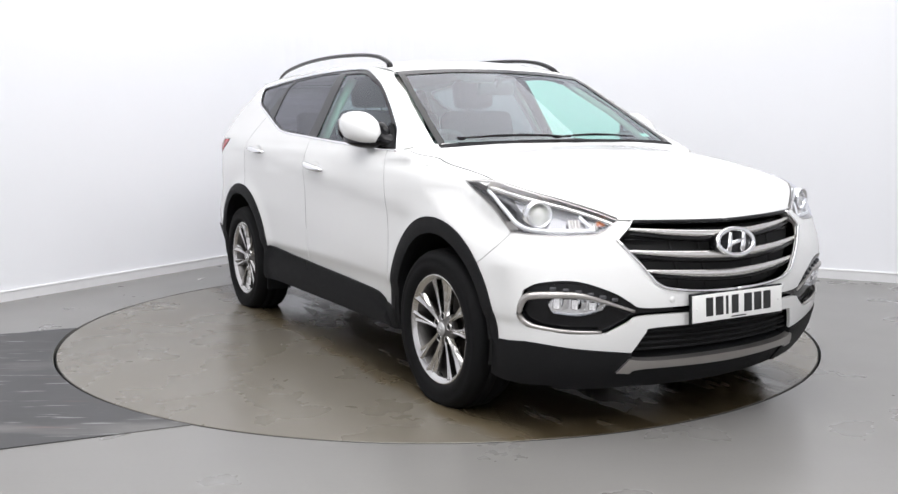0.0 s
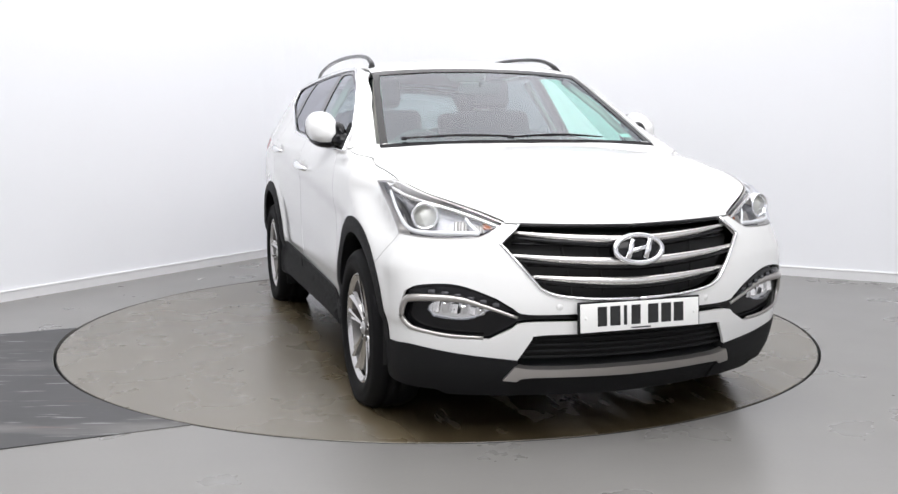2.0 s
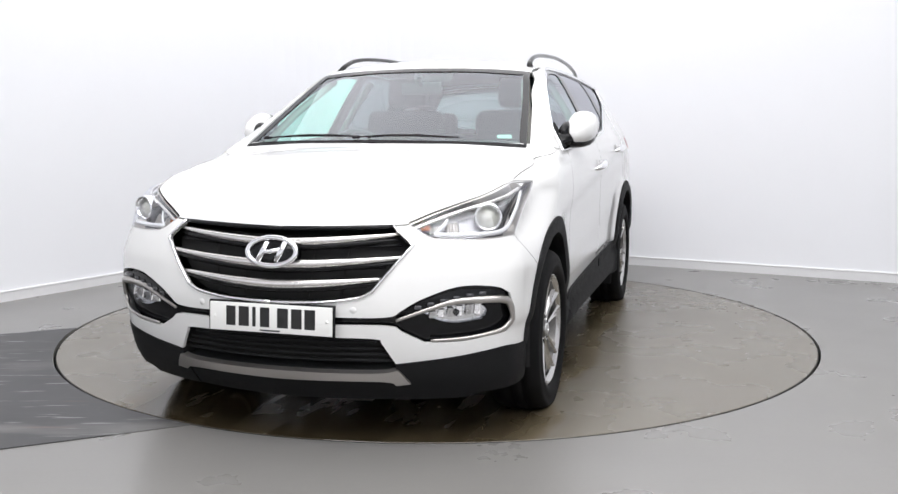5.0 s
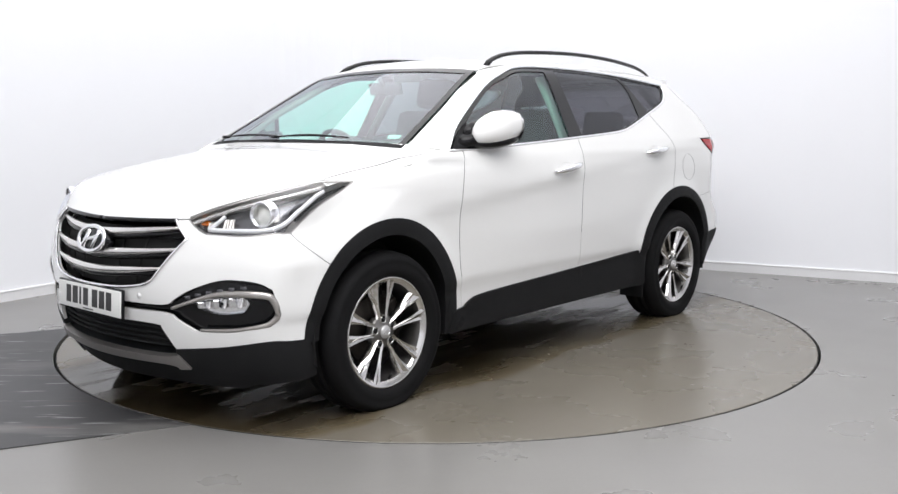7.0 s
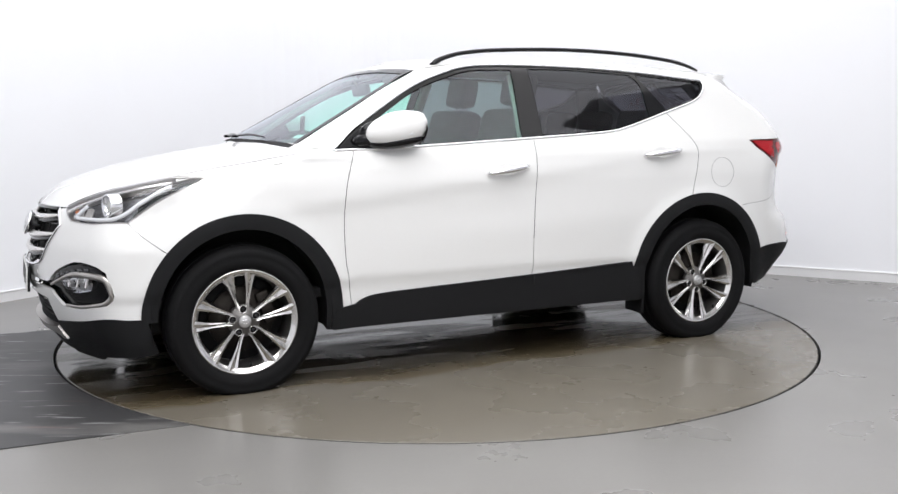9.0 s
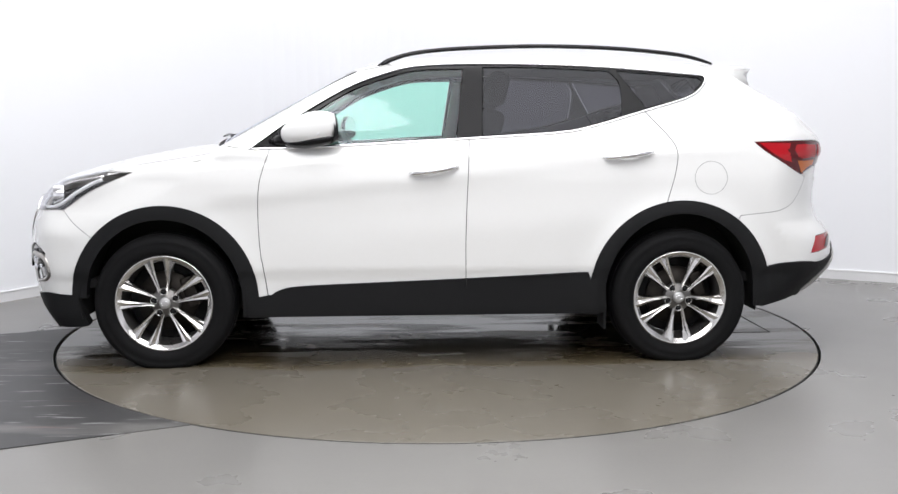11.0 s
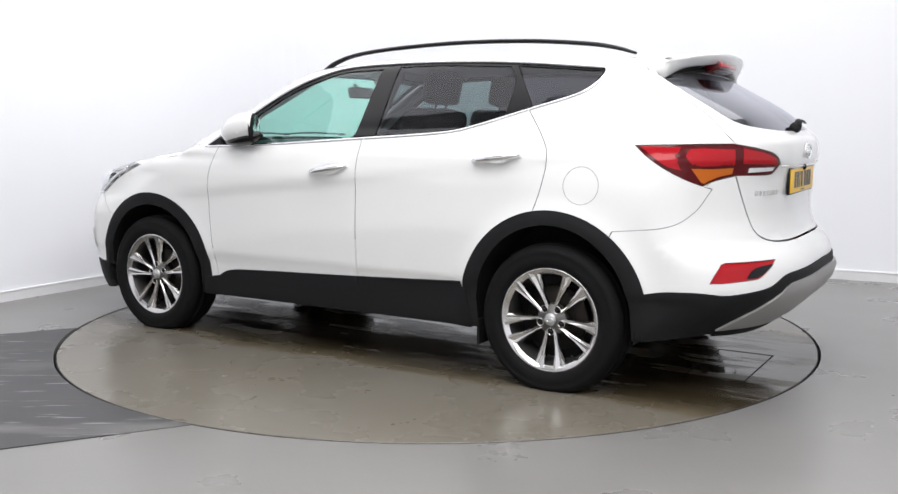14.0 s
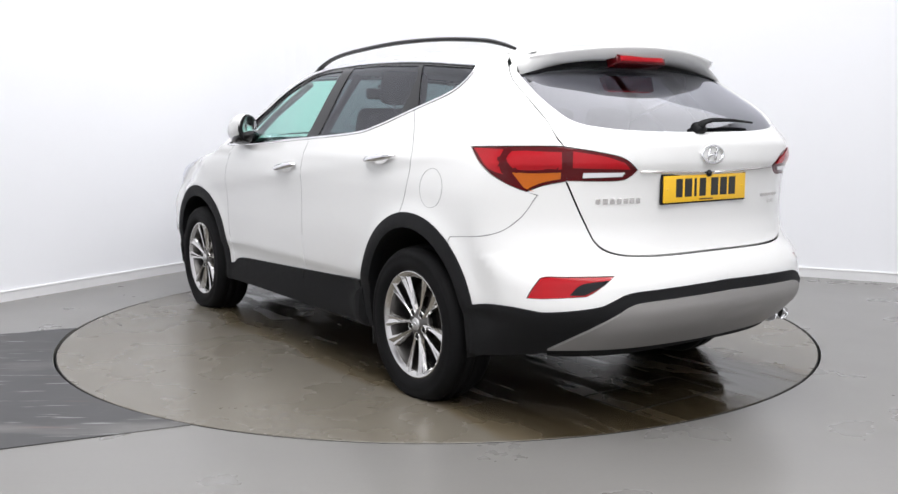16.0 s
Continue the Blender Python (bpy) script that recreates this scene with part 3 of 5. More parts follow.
    panel("sill_cladding", "side", sill, CLAD, car, off=0.012, thick=0.05, flip=flip, bulge=0.010, label="black textured plastic sill")
    step_ = loop([(0.845, 0.345), (0.70, 0.378), (0.55, 0.385), (-0.21, 0.408), (-0.70, 0.428), (-0.90, 0.450)], [(-0.90, 0.450), (-0.925, 0.30), (-0.925, 0.258)], [(-0.925, 0.258), (0.92, 0.258)], [(0.92, 0.258), (0.845, 0.345)])
    panel("sill_step", "side", step_, CLAD, car, off=0.014, thick=0.05, flip=flip, bulge=0.040, soft_edge=0.028, step=0.02, label="proud lower step of the black sill")
    seam_tube("panel_seam", "side", [(-0.214, 0.452), (-0.214, 0.425), (-0.214, 0.402)], 0.003, DARK, car, off=0.024, flip=flip)
    af = loop(arc((1.342, 0.36), 0.475, 2, 178, ry=0.487)[::1], [(0.867, 0.36), (0.855, 0.26)], [(0.855, 0.26), (0.95, 0.26)], arc((1.347, 0.36), 0.398, 178, 2, ry=0.415), [(1.74, 0.37), (1.80, 0.37)])
    panel("front_arch_cladding", "side", af, CLAD, car, off=0.005, thick=0.06, flip=flip, bulge=0.005, label="black plastic wheel arch")
    ar = loop(arc((-1.35, 0.37), 0.482, 10, 165, ry=0.487), [(-1.81, 0.49), (-1.80, 0.29)], [(-1.80, 0.29), (-1.755, 0.29)], arc((-1.35, 0.37), 0.40, 172, 5, ry=0.42), [(-0.952, 0.40), (-0.960, 0.262)], [(-0.960, 0.262), (-0.88, 0.262)], [(-0.88, 0.262), (-0.876, 0.45)])
    panel("rear_arch_cladding", "side", ar, CLAD, car, off=0.006, thick=0.07, flip=flip, bulge=0.007, label="black plastic wheel arch")
    # inner dark shell behind the gaps
    shell = loop([(-2.0, 0.33), (-1.9, 0.33)], [(-1.9, 0.33), (-1.81, 0.33)], arc(ARCH_R, 0.44, 180, 0), [(-0.9, 0.27), (0.9, 0.27)], arc(ARCH_F, 0.44, 180, 0), [(1.80, 0.36), (1.80, 0.9)], [(1.80, 0.9), (1.5, 1.02), (0.92, 1.10)], [(0.92, 1.10), (-0.6, 1.16), (-2.0, 1.15)])
    panel("inner_shell", "side", shell, DARK, car, off=-0.028, thick=0.01, flip=flip, step=0.06)


both_sides(flank)


def bonnet_gutter(flip):
    """The white flange under the joint of bonnet and wing."""
    line = [(0.93, 1.140)] + HOODLINE
    gutter = loop([(a, b + 0.016) for a, b in line], [(line[-1][0], line[-1][1] + 0.016), (line[-1][0], line[-1][1] - 0.02)], [(a, b - 0.02) for a, b in line[::-1]])
    panel("wing_flange", "side", gutter, WHITE, car, off=-0.006, thick=0.004, step=0.02, flip=flip)


both_sides(bonnet_gutter)


def seams(flip):
    for line in (DOOR_F[:-1], DOOR_B[:-1], DOOR_R):
        seam_tube("panel_seam", "side", spline(line, 0.03), 0.0024, SEAM, car, off=-0.0018, flip=flip)
    for line in (HOODLINE, SEAM_F, SEAM_R):
        seam_tube("panel_seam", "side", spline(line, 0.03), 0.0021, SOFTSEAM, car, off=-0.0012, flip=flip)


both_sides(seams)


def bonnet():
    edge = hood_edge()
    brow = [(v[0] - 0.004, v[1] - 0.004) for v in lift("nose", spline(HL_TOP[1:], 0.04))]
    lip = [(v[0], v[1]) for v in lift("face", spline([(0.505, 0.874), (0.45, 0.872), (0.2, 0.866), (0.0, 0.862)], 0.04))]
    half = loop([(1.165, 0.0), (1.14, 0.30), (1.07, 0.60), (1.01, edge[0][1])], [tuple(e) for e in edge[:-1]] + [brow[0]], brow, [brow[-1]] + lip)
    panel("bonnet", "top", half, WHITE, car, gap=0.0, both=True, step=0.03, label="smooth white bonnet")
    front = [(v[0], v[1]) for v in lift("face", spline(SCREEN_TOP, 0.05))]
    roof = loop(front, [front[-1], (0.05, 0.60), (-0.25, 0.60), (-0.9, 0.60), (-1.55, 0.585)], [(-1.55, 0.585), (-1.66, 0.57)], [(-1.66, 0.57), (-1.70, 0.3), (-1.70, 0.0)])
    panel("roof", "top", roof, WHITE, car, both=True, step=0.05)



HUB_Z = 0.338


def wheel(spin):
    """An alloy wheel of five twin spokes on a loaded tyre; its face looks along +y, the spokes turned by spin."""
    w = new("wheel")
    turn = Matrix.Rotation(radians(-90), 4, "X")
    bm = bmesh.new()
    lathe(bm, [(0.232, -0.20), (0.24, -0.225), (0.31, -0.230), (0.346, -0.212), (0.361, -0.17), (0.364, -0.165), (0.364, -0.125), (0.357, -0.122), (0.357, -0.112), (0.365, -0.108), (0.365, -0.075), (0.357, -0.072), (0.357, -0.062), (0.362, -0.058), (0.358, -0.026), (0.350, -0.010), (0.338, 0.004), (0.320, 0.011), (0.316, 0.009), (0.298, 0.015), (0.275, 0.013), (0.258, 0.004), (0.251, -0.006), (0.244, -0.02)], turn, 96)
    for v in bm.verts:
        # the weight of the car flattens the foot and swells the wall beside it
        low = -v.co.z - 0.27
        if low > 0 and v.co.y > -0.1:
            v.co.y += 0.10 * low
        v.co.z = max(v.co.z, -HUB_Z + 0.0005)
    bmesh.ops.recalc_face_normals(bm, faces=bm.faces)
    part("tyre", bm, RUBBER, w, "black road tyre, slightly flattened at its foot")
    bm = bmesh.new()
    lathe(bm, [(0.222, -0.022), (0.231, -0.014), (0.242, -0.005), (0.250, -0.003), (0.251, -0.012), (0.244, -0.02)], turn, 72)
    bmesh.ops.recalc_face_normals(bm, faces=bm.faces)
    part("rim", bm, ALLOY, w, "bright alloy rim")
    # inner rim in a darker tone than the rim and spokes
    bm = bmesh.new()
    lathe(bm, [(0.232, -0.20), (0.215, -0.18), (0.210, -0.10), (0.214, -0.05), (0.223, -0.021)], turn, 60)
    bmesh.ops.recalc_face_normals(bm, faces=bm.faces)
    part("barrel", bm, BARREL, w, "dark inner rim")
    for k in range(5):
        for s in (-1, 1):
            bm = bmesh.new()
            ang = math.radians(90 + 72 * k + spin)
            # radius, offset from the pair's middle line, half width
            prof = [(0.046, 0.020, 0.0115), (0.085, 0.027, 0.0105), (0.13, 0.037, 0.014), (0.175, 0.047, 0.021), (0.212, 0.055, 0.030), (0.240, 0.060, 0.035)]
            rings = []
            for r, lat, half in prof:
                depth = -0.032 + 0.026 * (r / 0.24) ** 2
                pts = []
                # a high inner edge, a hollow beside it and a falling outer face
                for u, v in ((-1, -0.036), (-1, -0.005), (-0.62, 0.0), (0.05, -0.009), (0.55, -0.006), (1, -0.020), (1, -0.036)):
                    x, y = r, s * (lat + u * half)
                    c, sn_ = math.cos(ang), math.sin(ang)
                    pts.append(bm.verts.new((x * c - y * sn_, depth + v, x * sn_ + y * c)))
                rings.append(pts)
            for a, b in zip(rings, rings[1:]):
                for i in range(7):
                    j = (i + 1) % 7
                    bm.faces.new((a[i], a[j], b[j], b[i]))
            bm.faces.new(rings[0])
            bm.faces.new(rings[-1][::-1])
            bmesh.ops.recalc_face_normals(bm, faces=bm.faces)
            part("spoke", bm, ALLOY, w, smooth=False)
    bm = bmesh.new()
    lathe(bm, [(0.030, -0.026), (0.036, -0.034), (0.066, -0.038), (0.076, -0.048), (0.077, -0.07)], turn, 40)
    bmesh.ops.recalc_face_normals(bm, faces=bm.faces)
    part("hub", bm, BARREL, w)
    bm = bmesh.new()
    lathe(bm, [(0.0005, -0.016), (0.022, -0.017), (0.028, -0.021), (0.031, -0.028), (0.031, -0.035)], turn, 32)
    bmesh.ops.recalc_face_normals(bm, faces=bm.faces)
    cap = part("centre_cap", bm, mat("grey_wheel_cap", (0.50, 0.50, 0.50), 0.35, metal=0.7) if "grey_wheel_cap" not in bpy.data.materials else bpy.data.materials["grey_wheel_cap"], w, "silver centre cap with a plain oval mark")
    bm = bmesh.new()
    tube(bm, [(0.017 * math.cos(a), -0.016, 0.0095 * math.sin(a)) for a in (2 * math.pi * i / 24 for i in range(24))], 0.0018, 1, 6, True, up=(0, 1, 0))
    part("oval_mark", bm, CHROME, cap)
    for k in range(5):
        a = math.radians(90 + 72 * k + spin)
        m = Matrix.Translation((0.058 * math.cos(a), -0.034, 0.058 * math.sin(a))) @ turn
        bm = bmesh.new()
        lathe(bm, [(0.0185, -0.012), (0.0185, 0.003), (0.0165, 0.004), (0.0155, -0.004)], m, 18)
        bmesh.ops.recalc_face_normals(bm, faces=bm.faces)
        seat_ring = part("nut_seat", bm, ALLOY, w, "bright nut seat")
        bm = bmesh.new()
        lathe(bm, [(0.0156, -0.004), (0.0156, -0.001), (0.0095, -0.001), (0.0095, 0.005), (0.007, 0.007), (0.0005, 0.007)], m, 12)
        bmesh.ops.recalc_face_normals(bm, faces=bm.faces)
        part("wheel_nut", bm, GLOSSBLACK, seat_ring, "black wheel nut")
    a = math.radians(90 + 72 * 2 + 36 + spin)
    bm = bmesh.new()
    tube(bm, [(0.222 * math.cos(a), -0.03, 0.222 * math.sin(a)), (0.205 * math.cos(a), -0.022, 0.205 * math.sin(a)), (0.196 * math.cos(a), -0.016, 0.196 * math.sin(a))], 0.0055, 1, 8)
    part("valve", bm, DARK, w, "black tyre valve")
    bm = bmesh.new()
    lathe(bm, [(0.06, -0.10), (0.155, -0.10), (0.157, -0.105), (0.157, -0.125), (0.06, -0.125)], turn, 48)
    bmesh.ops.recalc_face_normals(bm, faces=bm.faces)
    part("brake_disc", bm, STEEL, w, "worn steel brake disc")
    bm = bmesh.new()
    box(bm, 0.07, 0.06, 0.16, pose(-0.12, -0.11, 0.05, 0, 18, 0), 0.012)
    part("brake_caliper", bm, STEEL, w)
    bm = bmesh.new()
    lathe(bm, [(0.0005, -0.13), (0.205, -0.13), (0.212, -0.2)], turn, 32)
    part("dust_shield", bm, DARK, w)
    return w


for x, y, yaw, spin in [(1.35, 0.925, 0, 6), (-1.35, 0.93, 0, 36), (1.35, -0.925, 180, 0), (-1.35, -0.93, 180, 20)]:
    w = wheel(-spin)
    w.parent = car
    w.matrix_basis = pose(x, y, HUB_Z, 0, 0, yaw)


def turned(mode, *pts):
    """Points of the side (x, z), face or back (y, z) as (angle, z) round the nose or the stern."""
    src, dst = mode.split()
    p = lift(src, pts)
    ax, sign = (AXIS_F, 1) if dst == "nose" else (AXIS_R, -1)
    return [(math.atan2(abs(v[1]), sign * (v[0] - ax)), v[2]) for v in p]


def fn(*pts):
    return turned("face nose", *pts)


def sn(*pts):
    return turned("side nose", *pts)


def bs(*pts):
    return turned("back stern", *pts)


def ss(*pts):
    return turned("side stern", *pts)


def spot(mode, q, flip=False, off=0.0):
    """The place on the body above a point of an outline's plane, and its normal."""
    p = lift(mode, [q])
    n = slope(p)
    p, n = Vector(p[0] + n[0] * off), Vector(n[0])
    if flip:
        p.y, n.y = -p.y, -n.y
    return p, n


def frame_at(p, n, up=(0, 0, 1)):
    """A pose whose z axis is the normal and whose y axis is nearly up."""
    z = n.normalized()
    x = Vector(up).cross(z).normalized()
    y = z.cross(x)
    m = Matrix((x, y, z)).transposed().to_4x4()
    m.translation = p
    return m


# ---- the nose ----
GR_LOW = [(0.0, 0.577), (0.20, 0.582), (0.34, 0.600), (0.395, 0.625)]
GR_SIDE = [(0.395, 0.625), (0.53, 0.795)]
GR_UP = [(0.53, 0.795), (0.45, 0.866)]
GR_TOP = [(0.45, 0.866), (0.2, 0.860), (0.0, 0.856)]
HL_LOW = fn((0.505, 0.870), (0.565, 0.834), (0.605, 0.817)), fn((0.605, 0.817), (0.74, 0.812)) + sn((1.90, 0.822), (1.85, 0.82))
HL_TOP = sn((1.497, 1.014), (1.63, 1.020)) + [(math.atan2(0.79, 0.53), 1.004), (math.atan2(0.70, 0.69), 0.962), (math.atan2(0.59, 0.80), 0.915)] + fn((0.505, 0.874))
WHITE_EDGE = sn((1.79, 0.385), (1.87, 0.387)) + [(math.atan2(0.86, 0.78), 0.392), (math.atan2(0.70, 0.88), 0.362), (math.atan2(0.48, 0.96), 0.336)]
FOG = loop(fn((0.18, 0.524), (0.44, 0.524), (0.50, 0.550), (0.57, 0.592), (0.70, 0.638)) + sn((2.0, 0.634), (1.955, 0.605)), sn((1.955, 0.605), (1.925, 0.50), (1.955, 0.455)),
           sn((1.955, 0.455), (2.0, 0.448)) + fn((0.72, 0.428), (0.58, 0.424)), fn((0.58, 0.424), (0.50, 0.468), (0.45, 0.492), (0.18, 0.494)))


def front_end():
    skin = loop(fn(*GR_LOW), fn(*GR_SIDE), fn(*GR_UP), fn((0.45, 0.866), (0.505, 0.870)), *HL_LOW, sn(*SEAM_F), sn(*arc(ARCH_F, 0.45, 44, 4)), WHITE_EDGE,
                WHITE_EDGE[-1:] + fn((0.42, 0.425)), fn((0.42, 0.425), (0.38, 0.440), (0.0, 0.444)))
    bumper = panel("front_bumper", "nose", skin, WHITE, car, holes=[FOG], both=True, step=0.03, gap=0.0015)
    lower = loop(WHITE_EDGE, [WHITE_EDGE[-1], fn((0.46, 0.26))[0], fn((0.44, 0.175))[0]], fn((0.44, 0.175), (0.70, 0.18)) + sn((1.95, 0.20), (1.80, 0.215), (1.74, 0.225)), sn((1.74, 0.225), (1.79, 0.385)))
    for flip in (False, True):
        panel("front_cladding", "nose", lower, CLAD, car, flip=flip, off=0.004, thick=0.06, label="black textured plastic lower bumper")
    skid = loop(fn((0.0, 0.304), (0.38, 0.304), (0.475, 0.316)), fn((0.475, 0.316), (0.512, 0.258)), fn((0.512, 0.258), (0.46, 0.252)), fn((0.46, 0.252), (0.40, 0.270), (0.0, 0.268)))
    panel("skid_plate", "nose", skid, BRONZE, bumper, both=True, off=0.014, thick=0.03, bulge=0.006, label="silver skid plate")
    under = loop(fn((0.0, 0.30), (0.52, 0.30)), fn((0.52, 0.30), (0.50, 0.17)), fn((0.50, 0.17), (0.0, 0.165)))
    panel("chin", "nose", under, CLAD, bumper, both=True, off=-0.004, thick=0.08)
    # lower grille: dark mouth with slats
    mouth = loop(fn((0.0, 0.444), (0.38, 0.440), (0.42, 0.425)), fn((0.42, 0.425), (0.48, 0.336)), fn((0.48, 0.336), (0.40, 0.314), (0.0, 0.312)))
    lg = panel("lower_grille", "nose", mouth, DARK, car, both=True, off=-0.06, thick=0.01, label="black lower grille")
    for z, w in ((0.417, 0.40), (0.390, 0.43), (0.364, 0.46), (0.338, 0.47)):
        seam_tube("slat", "face", [(-w + 2 * w * i / 24, z) for i in range(25)], 0.008, CLAD, lg, off=-0.03, flat=0.8)
    # grille
    out = loop(fn(*GR_LOW), fn(*GR_SIDE), fn(*GR_UP), fn(*GR_TOP))
    grille = panel("grille", "nose", out, DARK, car, both=True, off=-0.055, thick=0.01, label="black radiator grille with bright bars")
    line = [q for q in spline(GR_LOW[::-1], 0.03)][::-1] + spline(GR_SIDE, 0.03)[1:] + spline(GR_UP, 0.03)[1:]
    seam_tube("grille_surround", "face", line, 0.0065, CHROME, grille, off=0.002, both=True, label="chrome grille surround")
    seam_tube("upper_lip", "face", spline(GR_TOP, 0.03), 0.010, GLOSSBLACK, grille, off=-0.004, both=True)
    for outer, zo, zi in ((0.475, 0.840, 0.806), (0.515, 0.755, 0.722), (0.425, 0.672, 0.645)):
        pts = [(outer * u, zi + (zo - zi) * abs(u) ** 1.6) for u in (-1 + 2 * i / 40 for i in range(41))]
        seam_tube("grille_bar", "face", pts, lambda t: 0.0045 + 0.009 * (1 - abs(2 * t - 1) ** 2.2), SATIN, grille, off=-0.010, flat=1.35, label="bright silver grille bar")
        seam_tube("grille_blade", "face", [(y, z - 0.017) for y, z in pts], lambda t: 0.004 + 0.010 * (1 - abs(2 * t - 1) ** 3), GLOSSBLACK, grille, off=-0.020, flat=1.2)
    for z, w in ((0.785, 0.49), (0.700, 0.44), (0.622, 0.37)):
        seam_tube("grille_rib", "face", [(-w + 2 * w * i / 24, z + 0.02 * abs(-1 + 2 * i / 24)) for i in range(25)], 0.006, GLOSSBLACK, grille, off=-0.034)
    for y in (-0.27, -0.14, 0.14, 0.27):
        seam_tube("grille_post", "face", [(y, 0.60), (y * 1.06, 0.72), (y * 1.1, 0.84)], 0.004, DARK, grille, off=-0.04)
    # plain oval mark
    m = frame_at(*spot("face", (0.0, 0.764), off=0.012))
    bm = bmesh.new()
    lathe(bm, [(0.0005, 0.004), (0.09, 0.003), (0.098, -0.002), (0.10, -0.05)], m @ Matrix.Diagonal((1.0, 0.54, 1, 1)), 48)
    badge = part("badge", bm, GLOSSBLACK, car, "black oval badge with a bright rim")
    bm = bmesh.new()
    tube(bm, [m @ Vector((0.102 * math.cos(a), 0.055 * math.sin(a), 0.004)) for a in (2 * math.pi * i / 48 for i in range(48))], 0.011, 0.8, 8, True, up=m.to_3x3() @ Vector((0, 0, 1)))
    for s in (-1, 1):
        tube(bm, [m @ Vector((s * 0.038 + 0.016, 0.038, 0.006)), m @ Vector((s * 0.038 + 0.002, 0.0, 0.008)), m @ Vector((s * 0.038 - 0.016, -0.038, 0.006))], 0.0125, 0.6, 8, up=m.to_3x3() @ Vector((0, 0, 1)))
    tube(bm, [m @ Vector((-0.036, -0.008, 0.008)), m @ Vector((0.036, 0.008, 0.008))], 0.0095, 0.7, 8, up=m.to_3x3() @ Vector((0, 0, 1)))
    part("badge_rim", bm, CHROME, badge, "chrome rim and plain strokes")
    for s in (False, True):
        p, n = spot("face", (0.325, 0.553), s, 0.0)
        bm = bmesh.new()
        lathe(bm, [(0.0005, 0.0015), (0.009, 0.0015), (0.0105, 0.0), (0.013, 0.0003), (0.0135, -0.004)], frame_at(p, n), 20)
        part("parking_sensor", bm, WHITE, bumper)


front_end()


def number_plate(m, material, label, parent):
    """A plate in a dark holder, its characters as plain bars."""
    bm = bmesh.new()
    box(bm, 0.535, 0.125, 0.012, m @ Matrix.Translation((0, 0, -0.006)), 0.003)
    holder = part("number_plate", bm, GLOSSBLACK, parent, label)
    bm = bmesh.new()
    box(bm, 0.520, 0.111, 0.006, m @ Matrix.Translation((0, 0, 0.003)), 0.002)
    part("plate", bm, material, holder)
    xs = [-0.168, -0.112, -0.068, -0.022, 0.054, 0.112, 0.168]
    for x, w in zip(xs, (0.040, 0.044, 0.014, 0.040, 0.046, 0.044, 0.044)):
        bm = bmesh.new()
        box(bm, w, 0.076, 0.0016, m @ Matrix.Translation((x, 0.004, 0.0064)), 0.0004, 1)
        part("bar", bm, INK, holder, smooth=False)
    bm = bmesh.new()
    box(bm, 0.085, 0.005, 0.0014, m @ Matrix.Translation((0, -0.047, 0.0063)))
    part("small_bar", bm, INK, holder, smooth=False)
    for x in (-0.238, 0.238):
        bm = bmesh.new()
        lathe(bm, [(0.0005, 0.0085), (0.005, 0.008), (0.0065, 0.006)], m @ Matrix.Translation((x, 0, 0)), 12)
        part("screw_cap", bm, material, holder)
    return holder


number_plate(frame_at(Vector((2.252, 0.0, 0.512)), Vector((1, 0, 0.06))), PLATE_W, "white number plate with plain black bars", car)


